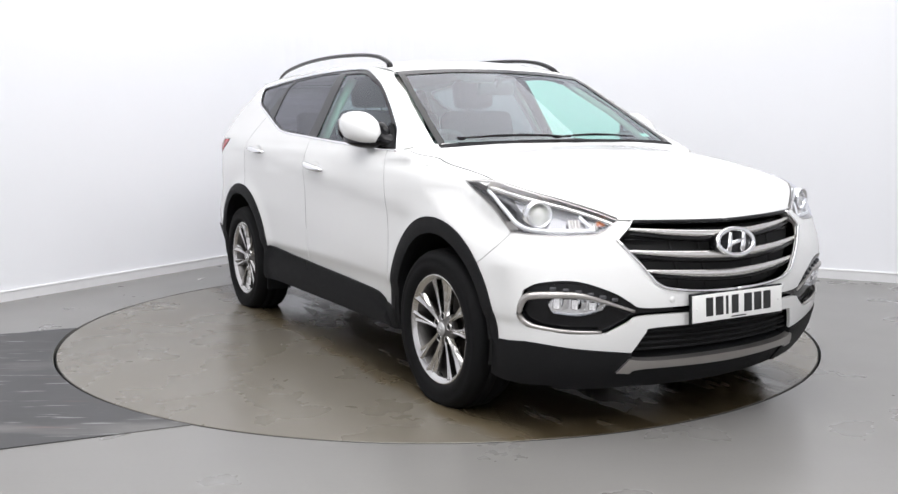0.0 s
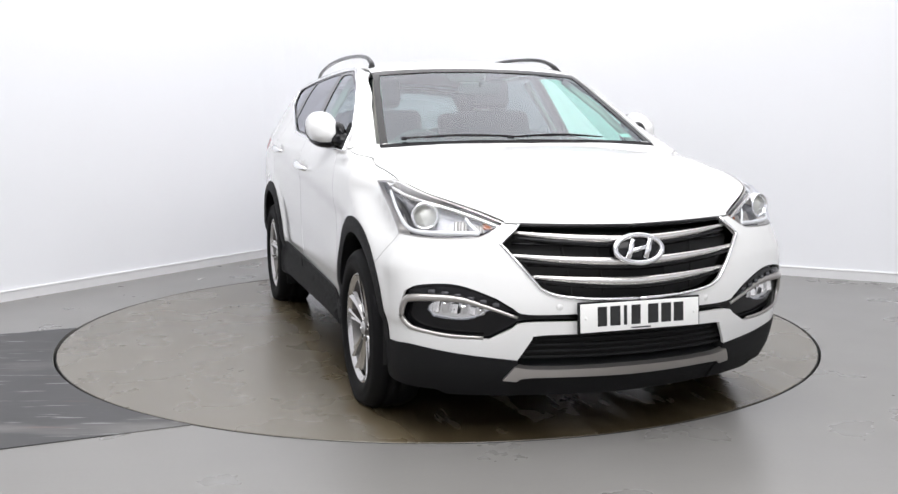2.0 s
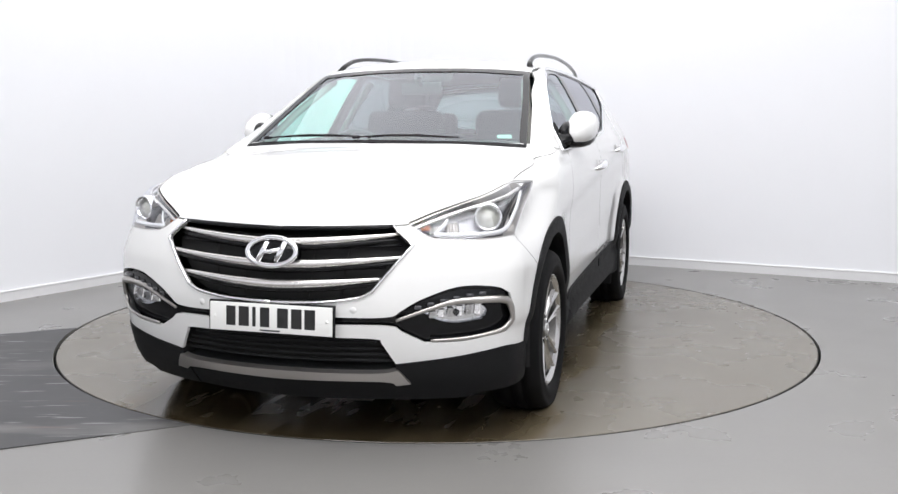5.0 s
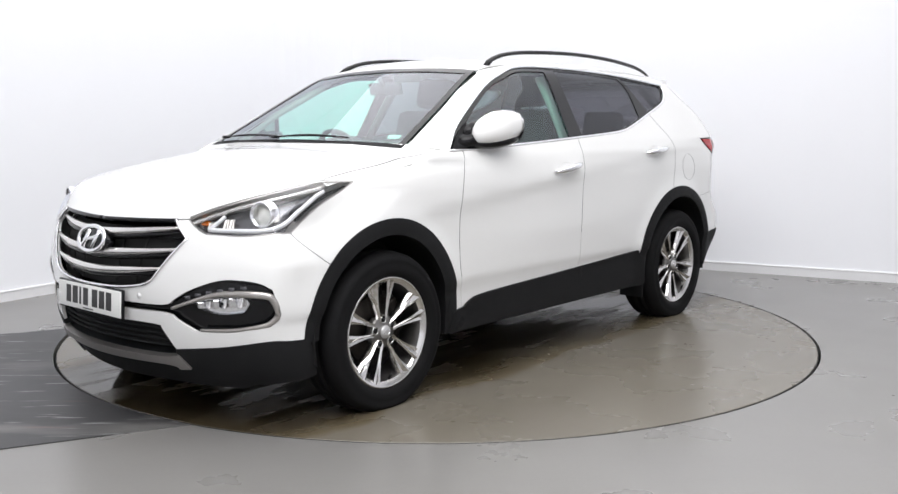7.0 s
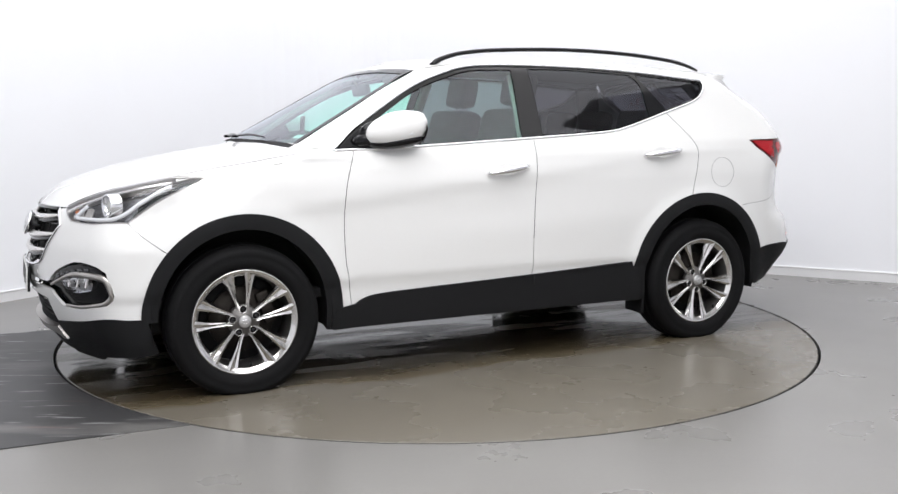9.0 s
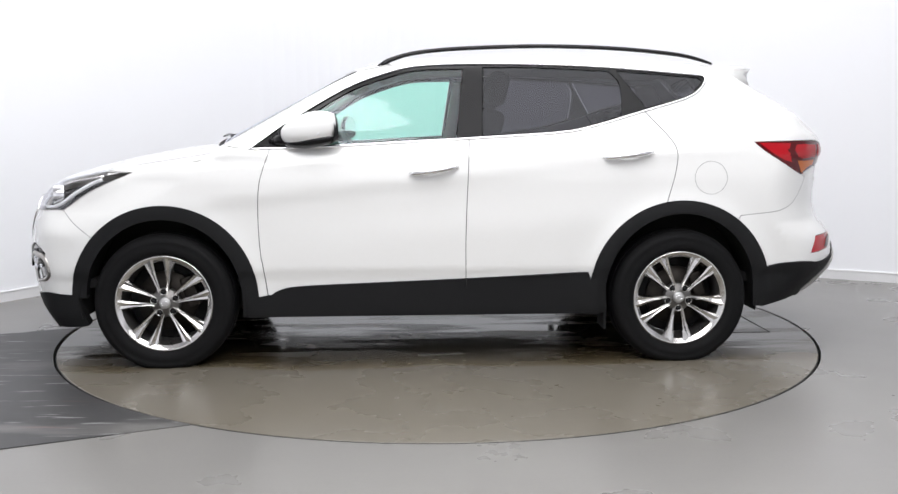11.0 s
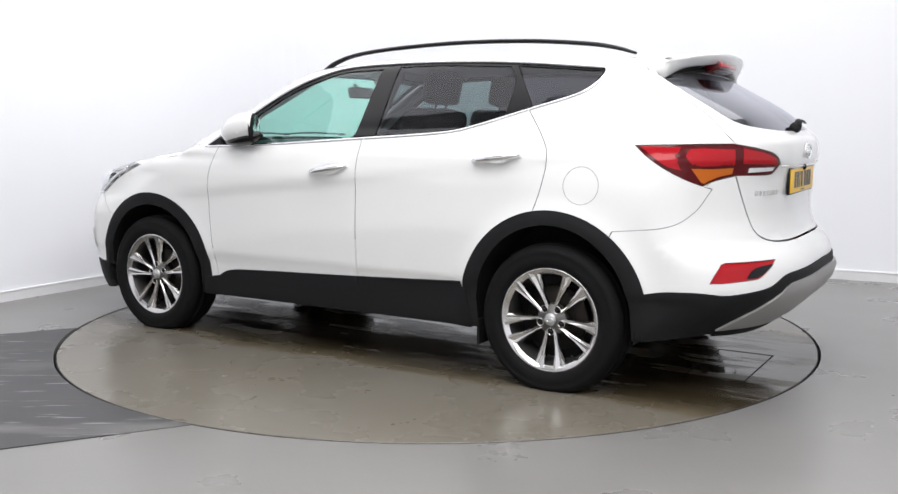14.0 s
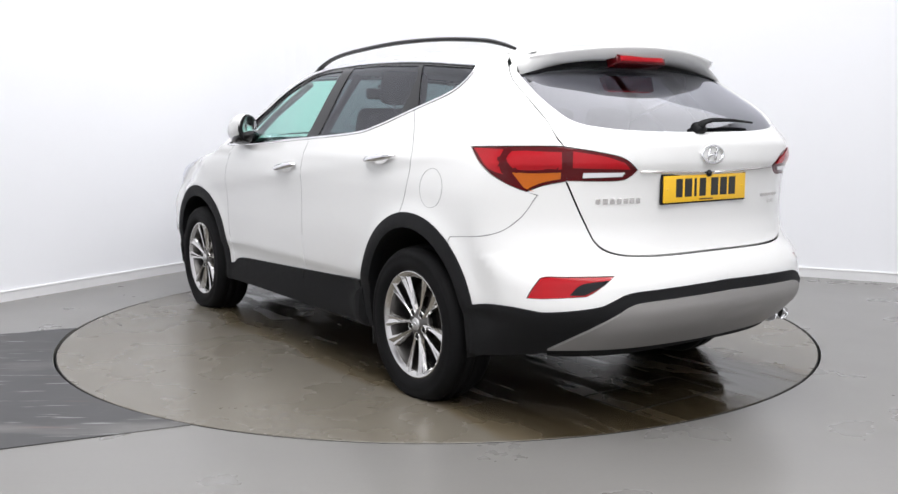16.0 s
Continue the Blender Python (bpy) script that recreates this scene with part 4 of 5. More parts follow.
def headlamp(flip):
    s = -1 if flip else 1
    shape = loop(*HL_LOW, [HL_LOW[1][-1], sn((1.70, 0.92))[0], sn((1.497, 1.012))[0]], HL_TOP)
    bowl = panel("headlamp", "nose", shape, mat("dark_lamp_bowl", (0.20, 0.20, 0.21), 0.25, metal=0.8) if not flip else bpy.data.materials["dark_lamp_bowl"], car, off=-0.055, thick=0.004, flip=flip, label="clear headlamp with a projector and bright light guide")
    panel("lens", "nose", shape, LENS, bowl, off=0.001, thick=0.05, flip=flip, label="clear plastic lens", gap=0.002)
    ring = loop(*HL_LOW, [HL_LOW[1][-1], sn((1.70, 0.92))[0], sn((1.497, 1.012))[0]], HL_TOP)
    panel("bezel", "nose", ring, BRONZE, bowl, holes=[inset(ring, 0.004)], off=-0.002, thick=0.05, flip=flip)
    # light guide along the top and the outer end
    pts = lift("nose", spline([(a, z - 0.020) for a, z in HL_TOP[1:]], 0.03))
    pts = pts - slope(pts) * 0.012
    bm = bmesh.new()
    tube(bm, [(v[0], s * v[1], v[2]) for v in pts], 0.006, 1.4, 6)
    part("brow_trim", bm, SATIN, bowl)
    low = lift("nose", spline(fn((0.60, 0.838), (0.70, 0.836)) + sn((1.90, 0.845)) + [sn((1.80, 0.90))[0], sn((1.70, 0.965))[0], (HL_TOP[1][0], 0.985)], 0.03))
    low = low - slope(low) * 0.016
    bm = bmesh.new()
    tube(bm, [(v[0], s * v[1], v[2]) for v in low], 0.007, 1.5, 6)
    part("light_guide", bm, CLEAR, bowl, "white light guide")
    inner = lift("nose", spline(fn((0.605, 0.84), (0.625, 0.868), (0.64, 0.895)), 0.03))
    inner = inner - slope(inner) * 0.018
    bm = bmesh.new()
    tube(bm, [(v[0], s * v[1], v[2]) for v in inner], 0.006, 1.5, 6)
    part("light_guide", bm, CLEAR, bowl)
    # projector
    c = Vector((1.915, s * 0.775, 0.893))
    m = frame_at(c, Vector((1.0, s * 0.28, 0.02)))
    bm = bmesh.new()
    lathe(bm, [(0.036, -0.02), (0.040, 0.0), (0.046, 0.012), (0.052, 0.014), (0.055, 0.008), (0.056, -0.04)], m, 32)
    part("projector_ring", bm, CHROME, bowl, "chrome projector ring")
    bm = bmesh.new()
    lathe(bm, [(0.0005, 0.006), (0.015, 0.004), (0.028, -0.004), (0.037, -0.016)], m, 32)
    part("projector", bm, mat("projector_glass", (0.55, 0.55, 0.5), 0.05, coat=1.0) if not flip else bpy.data.materials["projector_glass"], bowl, "glass projector lens")
    # faceted reflector towards the middle
    for k, (y, z, w, h) in enumerate(((0.665, 0.868, 0.05, 0.05), (0.60, 0.862, 0.045, 0.034))):
        p, n = spot("face", (y, z), flip, -0.035)
        bm = bmesh.new()
        mm = frame_at(p, n)
        for i in range(4):
            box(bm, w / 4.2, h, 0.012, mm @ Matrix.Translation(((i - 1.5) * w / 4, 0, 0)) @ pose(0, 0, 0, 8 * (i % 2), 22 * (-1) ** i), 0.003, 1)
        part("reflector", bm, BRONZE, bowl, smooth=False)
    p, n = spot("face", (0.565, 0.872), flip, -0.03)
    bm = bmesh.new()
    box(bm, 0.035, 0.022, 0.012, frame_at(p, n), 0.004)
    part("indicator", bm, AMBER, bowl, "amber indicator")


both_sides(headlamp)
bonnet()


def fog_corner(flip):
    pocket = panel("fog_pocket", "nose", FOG, GLOSSBLACK, car, off=-0.03, thick=0.004, flip=flip, label="gloss black bumper pocket with fog lamp")
    trim = fn((0.48, 0.512), (0.60, 0.556), (0.70, 0.584)) + sn((1.985, 0.584), (1.95, 0.56), (1.935, 0.50), (1.96, 0.465), (2.0, 0.452)) + fn((0.72, 0.436), (0.60, 0.430))
    p = lift("nose", spline(trim, 0.02))
    p = p - slope(p) * 0.004
    s = -1 if flip else 1
    bm = bmesh.new()
    tube(bm, [(v[0], s * v[1], v[2]) for v in p], lambda t: 0.0045 + 0.0075 * math.exp(-((t - 0.47) / 0.27) ** 2), 1.3, 8)
    part("surround", bm, BRONZE, pocket, "satin silver trim")
    drl = loop(fn((0.515, 0.548), (0.57, 0.584), (0.70, 0.628)) + sn((2.0, 0.624), (1.97, 0.610)), sn((1.97, 0.596), (1.99, 0.598)) + fn((0.70, 0.598), (0.60, 0.568), (0.515, 0.535)))
    day = panel("day_lamp", "nose", drl, GLOSSBLACK, car, off=-0.006, thick=0.03, flip=flip, label="dark day running lamp strip")
    for i in range(6):
        a = 0.56 + 0.045 * i
        q, n = spot("face", (a, 0.562 + 0.050 * (1 - (1 - i / 5.5) ** 1.4)), flip, -0.003)
        bm = bmesh.new()
        box(bm, 0.028, 0.017, 0.008, frame_at(q, n), 0.003, 1)
        part("diode", bm, mat("smoked_diode", (0.05, 0.05, 0.055), 0.25) if "smoked_diode" not in bpy.data.materials else bpy.data.materials["smoked_diode"], day)
    lamp_shape = loop(fn((0.575, 0.545), (0.68, 0.566), (0.78, 0.57)), fn((0.78, 0.57), (0.80, 0.545), (0.78, 0.512)), fn((0.78, 0.512), (0.70, 0.500), (0.635, 0.510), (0.575, 0.545)))
    bowl = panel("fog_lamp", "nose", lamp_shape, CHROME, car, off=-0.024, thick=0.01, flip=flip, step=0.02, label="clear fog lamp with chrome bowl")
    panel("lens", "nose", lamp_shape, LENS, bowl, off=-0.004, thick=0.02, flip=flip)
    # ribbed reflector: upright facets that lean to and fro, and the bulb's cup
    for i in range(6):
        y = 0.610 + 0.032 * i
        q, n = spot("face", (y, 0.532 + 0.004 * i), flip, -0.014)
        bm = bmesh.new()
        box(bm, 0.027, 0.030 + 0.004 * i, 0.010, frame_at(q, n) @ pose(0, 0, 0, 14 * (-1) ** i, 26 * (-1) ** i), 0.003, 1)
        part("reflector", bm, SATIN if i % 2 else CHROME, bowl, smooth=False)
    q, n = spot("face", (0.70, 0.536), flip, -0.008)
    bm = bmesh.new()
    lathe(bm, [(0.0005, 0.002), (0.010, 0.0), (0.015, -0.006), (0.016, -0.016)], frame_at(q, n), 20)
    part("bulb_cup", bm, GLOSSBLACK, bowl)


both_sides(fog_corner)


# ---- the stern ----
GATE_SIDE = ss(GATE_EDGE[0]) + bs(*GATE_YZ)
TL_TOP, TL_LOW = bs((0.76, 1.166), (0.712, 1.166)), bs((0.70, 1.026), (0.77, 1.008), (0.815, 0.982))
RB_EDGE = ss((-1.80, 0.50), (-1.90, 0.517), (-2.02, 0.522), (-2.09, 0.516)) + bs((0.80, 0.510), (0.66, 0.531), (0.60, 0.555), (0.533, 0.583), (0.40, 0.592), (0.0, 0.600))
GLASS = loop(bs((0.0, 1.218), (0.32, 1.222), (0.53, 1.237), (0.635, 1.265), (0.672, 1.33), (0.668, 1.40), (0.645, 1.478)), bs((0.645, 1.478), (0.62, 1.505)), bs((0.62, 1.505), (0.52, 1.53), (0.3, 1.548), (0.0, 1.555)))


def rear_end():
    skin = loop(bs((0.0, 0.716), (0.33, 0.716), (0.50, 0.726), (0.575, 0.752), (0.605, 0.79)), bs((0.605, 0.79), (0.65, 0.90), (0.70, 1.02)), TL_LOW, ss(*SEAM_R), ss(*arc(ARCH_R, 0.45, 128, 166)), RB_EDGE)
    refl = loop(ss((-2.085, 0.565), (-2.10, 0.60), (-2.12, 0.645)), bs((0.80, 0.652), (0.58, 0.655)), bs((0.58, 0.655), (0.655, 0.60), (0.69, 0.578)), bs((0.69, 0.578), (0.82, 0.565)))
    bumper = panel("rear_bumper", "stern", skin, WHITE, car, holes=[refl], both=True, gap=0.002, step=0.03)
    for flip in (False, True):
        r = panel("bumper_reflector", "stern", refl, RED, car, off=-0.006, thick=0.01, flip=flip, label="red reflector lamp")
        dark = loop(bs((0.60, 0.640), (0.70, 0.625), (0.74, 0.582)), bs((0.74, 0.582), (0.695, 0.582)), bs((0.695, 0.582), (0.655, 0.604), (0.60, 0.640)))
        panel("dark_end", "stern", dark, GLOSSBLACK, r, off=-0.003, thick=0.004, flip=flip)
    lower = loop(RB_EDGE, bs((0.0, 0.600), (0.0, 0.30)), bs((0.0, 0.30), (0.45, 0.30), (0.72, 0.31)) + ss((-2.10, 0.325), (-2.0, 0.315), (-1.80, 0.285)), ss((-1.80, 0.285), (-1.80, 0.50)))
    panel("rear_cladding", "stern", lower, CLAD, bumper, both=True, off=0.006, thick=0.08, label="black textured plastic lower bumper")
    skid = loop(bs((0.0, 0.556), (0.45, 0.548), (0.545, 0.530)), bs((0.545, 0.530), (0.72, 0.365), (0.735, 0.345)), bs((0.735, 0.345), (0.60, 0.345), (0.0, 0.33)))
    panel("skid_plate", "stern", skid, SKID, bumper, both=True, off=0.016, thick=0.03, bulge=0.008, label="silver rear skid plate")
    # twin tailpipe on the right-hand corner
    bm = bmesh.new()
    for y in (-0.61, -0.525):
        m = pose(-2.185, y, 0.358, 0, -90, 0)
        lathe(bm, [(0.032, 0.0), (0.032, 0.05), (0.036, 0.052), (0.038, 0.048), (0.038, -0.14)], m @ Matrix.Diagonal((0.8, 1.2, 1, 1)), 28)
    pipe = part("tailpipe", bm, CHROME, car, "twin chrome tailpipe")
    # black discs close the pipes and stand in for the shade inside
    for y in (-0.61, -0.525):
        bm = bmesh.new()
        lathe(bm, [(0.0005, 0.02), (0.0325, 0.02), (0.0325, 0.0)], pose(-2.185, y, 0.358, 0, -90, 0) @ Matrix.Diagonal((0.8, 1.2, 1, 1)), 20)
        part("pipe_shade_disc", bm, DARK, pipe, "black disc standing in for the shade inside the pipe")
    # tailgate
    lamp_in = [bs((0.70, 1.026), (0.51, 1.024), (0.46, 1.040), (0.43, 1.066)), bs((0.43, 1.066), (0.50, 1.117), (0.60, 1.143), (0.712, 1.166))]
    gate = loop(bs((0.0, 0.722), (0.33, 0.722), (0.50, 0.732), (0.57, 0.757), (0.60, 0.79)), bs((0.60, 0.79), (0.645, 0.90), (0.695, 1.02)), *lamp_in, GATE_SIDE[1:][::-1], GATE_SIDE[:2][::-1], GATE_SIDE[:1] + bs((0.50, 1.590), (0.0, 1.600)))
    tailgate = panel("tailgate", "stern", gate, WHITE, car, holes=[GLASS], both=True, gap=0.0, step=0.03)
    panel("rear_screen", "stern", GLASS, REAR_GLASS, tailgate, off=-0.006, thick=0.005, both=True, label="dark tinted rear screen")
    band = loop(bs((0.0, 1.558), (0.3, 1.552), (0.53, 1.532), (0.62, 1.505)), bs((0.62, 1.505), (0.645, 1.478)), bs((0.645, 1.478), (0.60, 1.470), (0.50, 1.486), (0.3, 1.505), (0.0, 1.512)))
    panel("screen_band", "stern", band, GLOSSBLACK, tailgate, off=-0.002, thick=0.004, both=True)
    strip = [bs((y, 1.062 - 0.012 * (1 - abs(y) / 0.43)))[0] for y in (0.0, 0.1, 0.2, 0.3, 0.42)]
    seam_tube("handle_strip", "stern", strip, 0.005, SATIN, tailgate, off=0.004, both=True)
    p, n = spot("back", (0.03, 1.045), off=0.0)
    bm = bmesh.new()
    lathe(bm, [(0.0005, 0.016), (0.010, 0.014), (0.016, 0.004), (0.017, -0.01)], frame_at(p, n), 16)
    part("camera_eye", bm, GLOSSBLACK, tailgate, "small black camera eye")
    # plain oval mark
    p, n = spot("back", (0.03, 1.124), off=0.006)
    m = frame_at(p, n)
    bm = bmesh.new()
    tube(bm, [m @ Vector((0.066 * math.cos(a), 0.036 * math.sin(a), 0.0)) for a in (2 * math.pi * i / 40 for i in range(40))], 0.006, 0.8, 8, True, up=n)
    for s in (-1, 1):
        tube(bm, [m @ Vector((s * 0.024 + 0.010, 0.026, 0)), m @ Vector((s * 0.024 - 0.010, -0.026, 0))], 0.006, 0.7, 8, up=n)
    tube(bm, [m @ Vector((-0.022, -0.006, 0)), m @ Vector((0.022, 0.006, 0))], 0.005, 0.7, 8, up=n)
    part("badge", bm, CHROME, tailgate, "chrome oval badge")
    # maker's and model badges as plain bars
    for y0, z0, w, h, count in ((0.60, 0.945, 0.20, 0.022, 7), (-0.36, 0.935, 0.17, 0.014, 7), (-0.43, 0.905, 0.07, 0.014, 2)):
        for i in range(count):
            p, n = spot("back", (y0 - w * (i + 0.5) / count, z0), off=0.002)
            bm = bmesh.new()
            box(bm, w / count * 0.72, h, 0.004, frame_at(p, n), 0.001, 1)
            part("badge_bar", bm, SATIN, tailgate, smooth=False)
    # wiper
    pts = [Vector(spot("back", q, off=o)[0]) for q, o in (((0.06, 1.222), 0.02), ((0.03, 1.235), 0.035), ((-0.05, 1.250), 0.03), ((-0.2, 1.252), 0.024), ((-0.34, 1.247), 0.016))]
    bm = bmesh.new()
    tube(bm, pts, lambda t: 0.022 - 0.016 * t, 0.7, 8)
    box(bm, 0.06, 0.05, 0.035, frame_at(*spot("back", (0.05, 1.226), off=0.012)), 0.012)
    part("rear_wiper", bm, CLAD, tailgate, "black rear wiper")
    # spoiler over the screen
    bm = bmesh.new()
    rows = []
    for i in range(41):
        y = -0.59 + 1.18 * i / 40
        e = abs(y) / 0.59
        xt = -1.925 + 0.33 * y * y + 0.03 * max(0, e - 0.88) / 0.12
        zt = 1.600 - 0.050 * e ** 2
        xr = -1.60 - 0.03 * e
        zr = float(lift("top", [(xr, y)])[0][2]) - 0.002
        wide, foot_z = y * (1 + 0.09 * e ** 3), 1.535 - 0.072 * e ** 3
        foot_x = float(lift("back", [(wide, foot_z)])[0][0])
        lip = 0.030 * (1 - e ** 5) + 0.020
        sec = [(xr, y, zr), (xr - 0.16, y, zr + (zt - zr) * 0.42 + 0.004), (xt + 0.02, y, zt + 0.001), (xt, y, zt - 0.006), (xt + 0.006, y, zt - 0.014), (xt + 0.016, y, zt - lip), (foot_x - 0.004, wide, foot_z), (foot_x + 0.05, wide * 0.985, foot_z + 0.012)]
        rows.append([bm.verts.new(q) for q in sec])
    for a, b in zip(rows, rows[1:]):
        for i in range(len(a) - 1):
            bm.faces.new((a[i], a[i + 1], b[i + 1], b[i]))
    bm.faces.new(rows[0])
    bm.faces.new(rows[-1][::-1])
    bmesh.ops.recalc_face_normals(bm, faces=bm.faces)
    part("spoiler", bm, WHITE, tailgate, "white roof spoiler")
    bm = bmesh.new()
    box(bm, 0.07, 0.31, 0.046, pose(-1.872, 0.045, 1.533, 0, 18, 0), 0.008)
    part("brake_lamp", bm, DARKRED, tailgate, "dark red high brake lamp")
    bm = bmesh.new()
    box(bm, 0.012, 0.27, 0.024, pose(-1.905, 0.045, 1.541, 0, 18, 0), 0.004)
    part("brake_lamp_glow_bar", bm, RED, tailgate, "red lamp bar")
    return tailgate, lamp_in


tailgate, LAMP_IN = rear_end()
number_plate(frame_at(Vector((-2.285, 0.043, 0.985)), Vector((-1, 0, 0.0))), PLATE_Y, "yellow number plate with plain black bars", car)


def tail_lamp(flip):
    outer = loop(ss(*LAMP_UNDER), ss((-2.06, 0.970), (-2.09, 0.977)) + TL_LOW[::-1], bs((0.70, 1.026), (0.705, 1.09), (0.712, 1.166)), bs((0.712, 1.166)) + ss(*LAMP_TOP[1:]))
    lamp_ob = panel("tail_lamp", "stern", outer, DARKRED, car, off=-0.004, thick=0.03, flip=flip, gap=0.001, step=0.025, bulge=0.006, label="red wraparound tail lamp with amber indicator")
    red = loop(ss((-1.98, 1.145), (-2.03, 1.147)) + bs((0.80, 1.145), (0.725, 1.142)), bs((0.725, 1.142), (0.722, 1.075)), bs((0.722, 1.075), (0.80, 1.07)) + ss((-2.02, 1.07), (-1.99, 1.075)), ss((-1.99, 1.075), (-1.965, 1.115), (-1.98, 1.145)))
    panel("brake_lens", "stern", red, RED, lamp_ob, off=0.002, thick=0.004, flip=flip, bulge=0.005, step=0.02, label="bright red lens")
    inner = loop(ss((-2.03, 1.128)) + bs((0.80, 1.128), (0.745, 1.125)), bs((0.745, 1.125), (0.745, 1.088)), bs((0.745, 1.088), (0.80, 1.086)) + ss((-2.03, 1.088)), ss((-2.03, 1.088), (-2.03, 1.128)))
    panel("brake_core", "stern", inner, RED, lamp_ob, off=0.0065, thick=0.004, flip=flip, bulge=0.003, step=0.02)
    wing = loop(ss((-1.765, 1.156), (-1.94, 1.152)), ss((-1.94, 1.152), (-1.935, 1.10), (-1.96, 1.05)), ss((-1.96, 1.05), (-1.88, 1.075), (-1.765, 1.156)))
    panel("side_lens", "stern", wing, RED, lamp_ob, off=0.001, thick=0.003, flip=flip, bulge=0.003, step=0.02)
    amber = loop(ss((-1.985, 1.062)) + bs((0.80, 1.058), (0.722, 1.062)), bs((0.722, 1.062), (0.72, 1.036)), bs((0.72, 1.036), (0.77, 1.022), (0.81, 0.995)) + ss((-2.05, 0.985), (-2.02, 1.0)), ss((-2.02, 1.0), (-1.985, 1.062)))
    panel("indicator", "stern", amber, AMBER, lamp_ob, off=0.002, thick=0.003, flip=flip, bulge=0.004, step=0.02, label="amber indicator lens")
    inn = loop(*LAMP_IN, bs((0.712, 1.166), (0.70, 1.026)))
    il = panel("inner_lamp", "stern", inn, DARKRED, car, off=-0.004, thick=0.03, flip=flip, gap=0.002, step=0.025, bulge=0.006, label="red inner tail lamp")
    bright = loop(bs((0.69, 1.145), (0.58, 1.124), (0.50, 1.098)), bs((0.50, 1.098), (0.47, 1.072)), bs((0.47, 1.072), (0.58, 1.076), (0.69, 1.080)), bs((0.69, 1.080), (0.69, 1.145)))
    panel("red_lens", "stern", bright, RED, il, off=0.003, thick=0.003, flip=flip, bulge=0.004, step=0.02)
    rev = loop(bs((0.65, 1.060), (0.49, 1.060)), bs((0.49, 1.060), (0.50, 1.044)), bs((0.50, 1.044), (0.65, 1.040)), bs((0.65, 1.040), (0.65, 1.060)))
    panel("reversing_lens", "stern", rev, CLEAR, il, off=0.004, thick=0.003, flip=flip, step=0.02, label="white reversing lens")


both_sides(tail_lamp)


# ---- windscreen, roof rails, mirrors, handles ----
def glass_front():
    side = [tuple(q) for q in spline([(a - 0.004, b) for a, b in EDGE_YZ], 0.03)]
    shape = loop([(0.0, 1.176), (0.4, 1.170), (0.62, 1.160), side[0]], side, [side[-1]] + SCREEN_TOP[::-1][1:])
    screen = panel("windscreen", "face", shape, SCREEN_GLASS, car, off=-0.003, thick=0.004, both=True, label="pale green tinted windscreen")
    frit = [(a, b) for a, b in side]
    for flip in (False, True):
        ring = loop(frit, [frit[-1], (frit[-1][0] - 0.03, frit[-1][1] - 0.004)], [(a - 0.034, b) for a, b in frit[::-1]])
        panel("screen_edge", "face", ring, GLOSSBLACK, screen, off=0.0, thick=0.006, flip=flip, label="black screen edge")
    top = loop(SCREEN_TOP[:-1] + [side[-1]], [(side[-1][0], side[-1][1]), (side[-1][0], side[-1][1] - 0.02)], [(side[-1][0], side[-1][1] - 0.02), (0.3, 1.540), (0.0, 1.546)])
    panel("screen_top_band", "face", top, GLOSSBLACK, screen, off=0.0, thick=0.004, both=True)
    low = loop([(0.0, 1.166), (0.4, 1.160), (0.74, 1.142)], [(0.74, 1.142), (0.74, 1.156)], [(0.74, 1.156), (0.62, 1.166), (0.4, 1.173), (0.0, 1.179)])
    panel("cowl", "face", low, CLAD, car, off=0.001, thick=0.02, both=True, label="black scuttle panel")
    # wipers lie along the foot of the screen
    for y0, y1 in ((-0.10, 0.42), (-0.62, -0.02)):
        pts = [Vector(lift("face", [(y0 + (y1 - y0) * i / 10, 1.180 - 0.012 * (y0 + (y1 - y0) * i / 10) ** 2 + 0.010 * math.sin(math.pi * i / 10))])[0]) + Vector((0.018, 0, 0.012)) for i in range(11)]
        bm = bmesh.new()
        tube(bm, pts, lambda t: 0.004 + 0.005 * math.sin(math.pi * t), 0.8, 6)
        box(bm, 0.04, 0.03, 0.016, Matrix.Translation(pts[0]), 0.006)
        part("wiper", bm, GLOSSBLACK, car, "black wiper blade")
    m = frame_at(*spot("face", (0.615, 1.205), off=-0.012))
    bm = bmesh.new()
    box(bm, 0.07, 0.035, 0.001, m)
    part("sticker", bm, STICKER, screen, "pale paper sticker inside the glass", smooth=False)


glass_front()


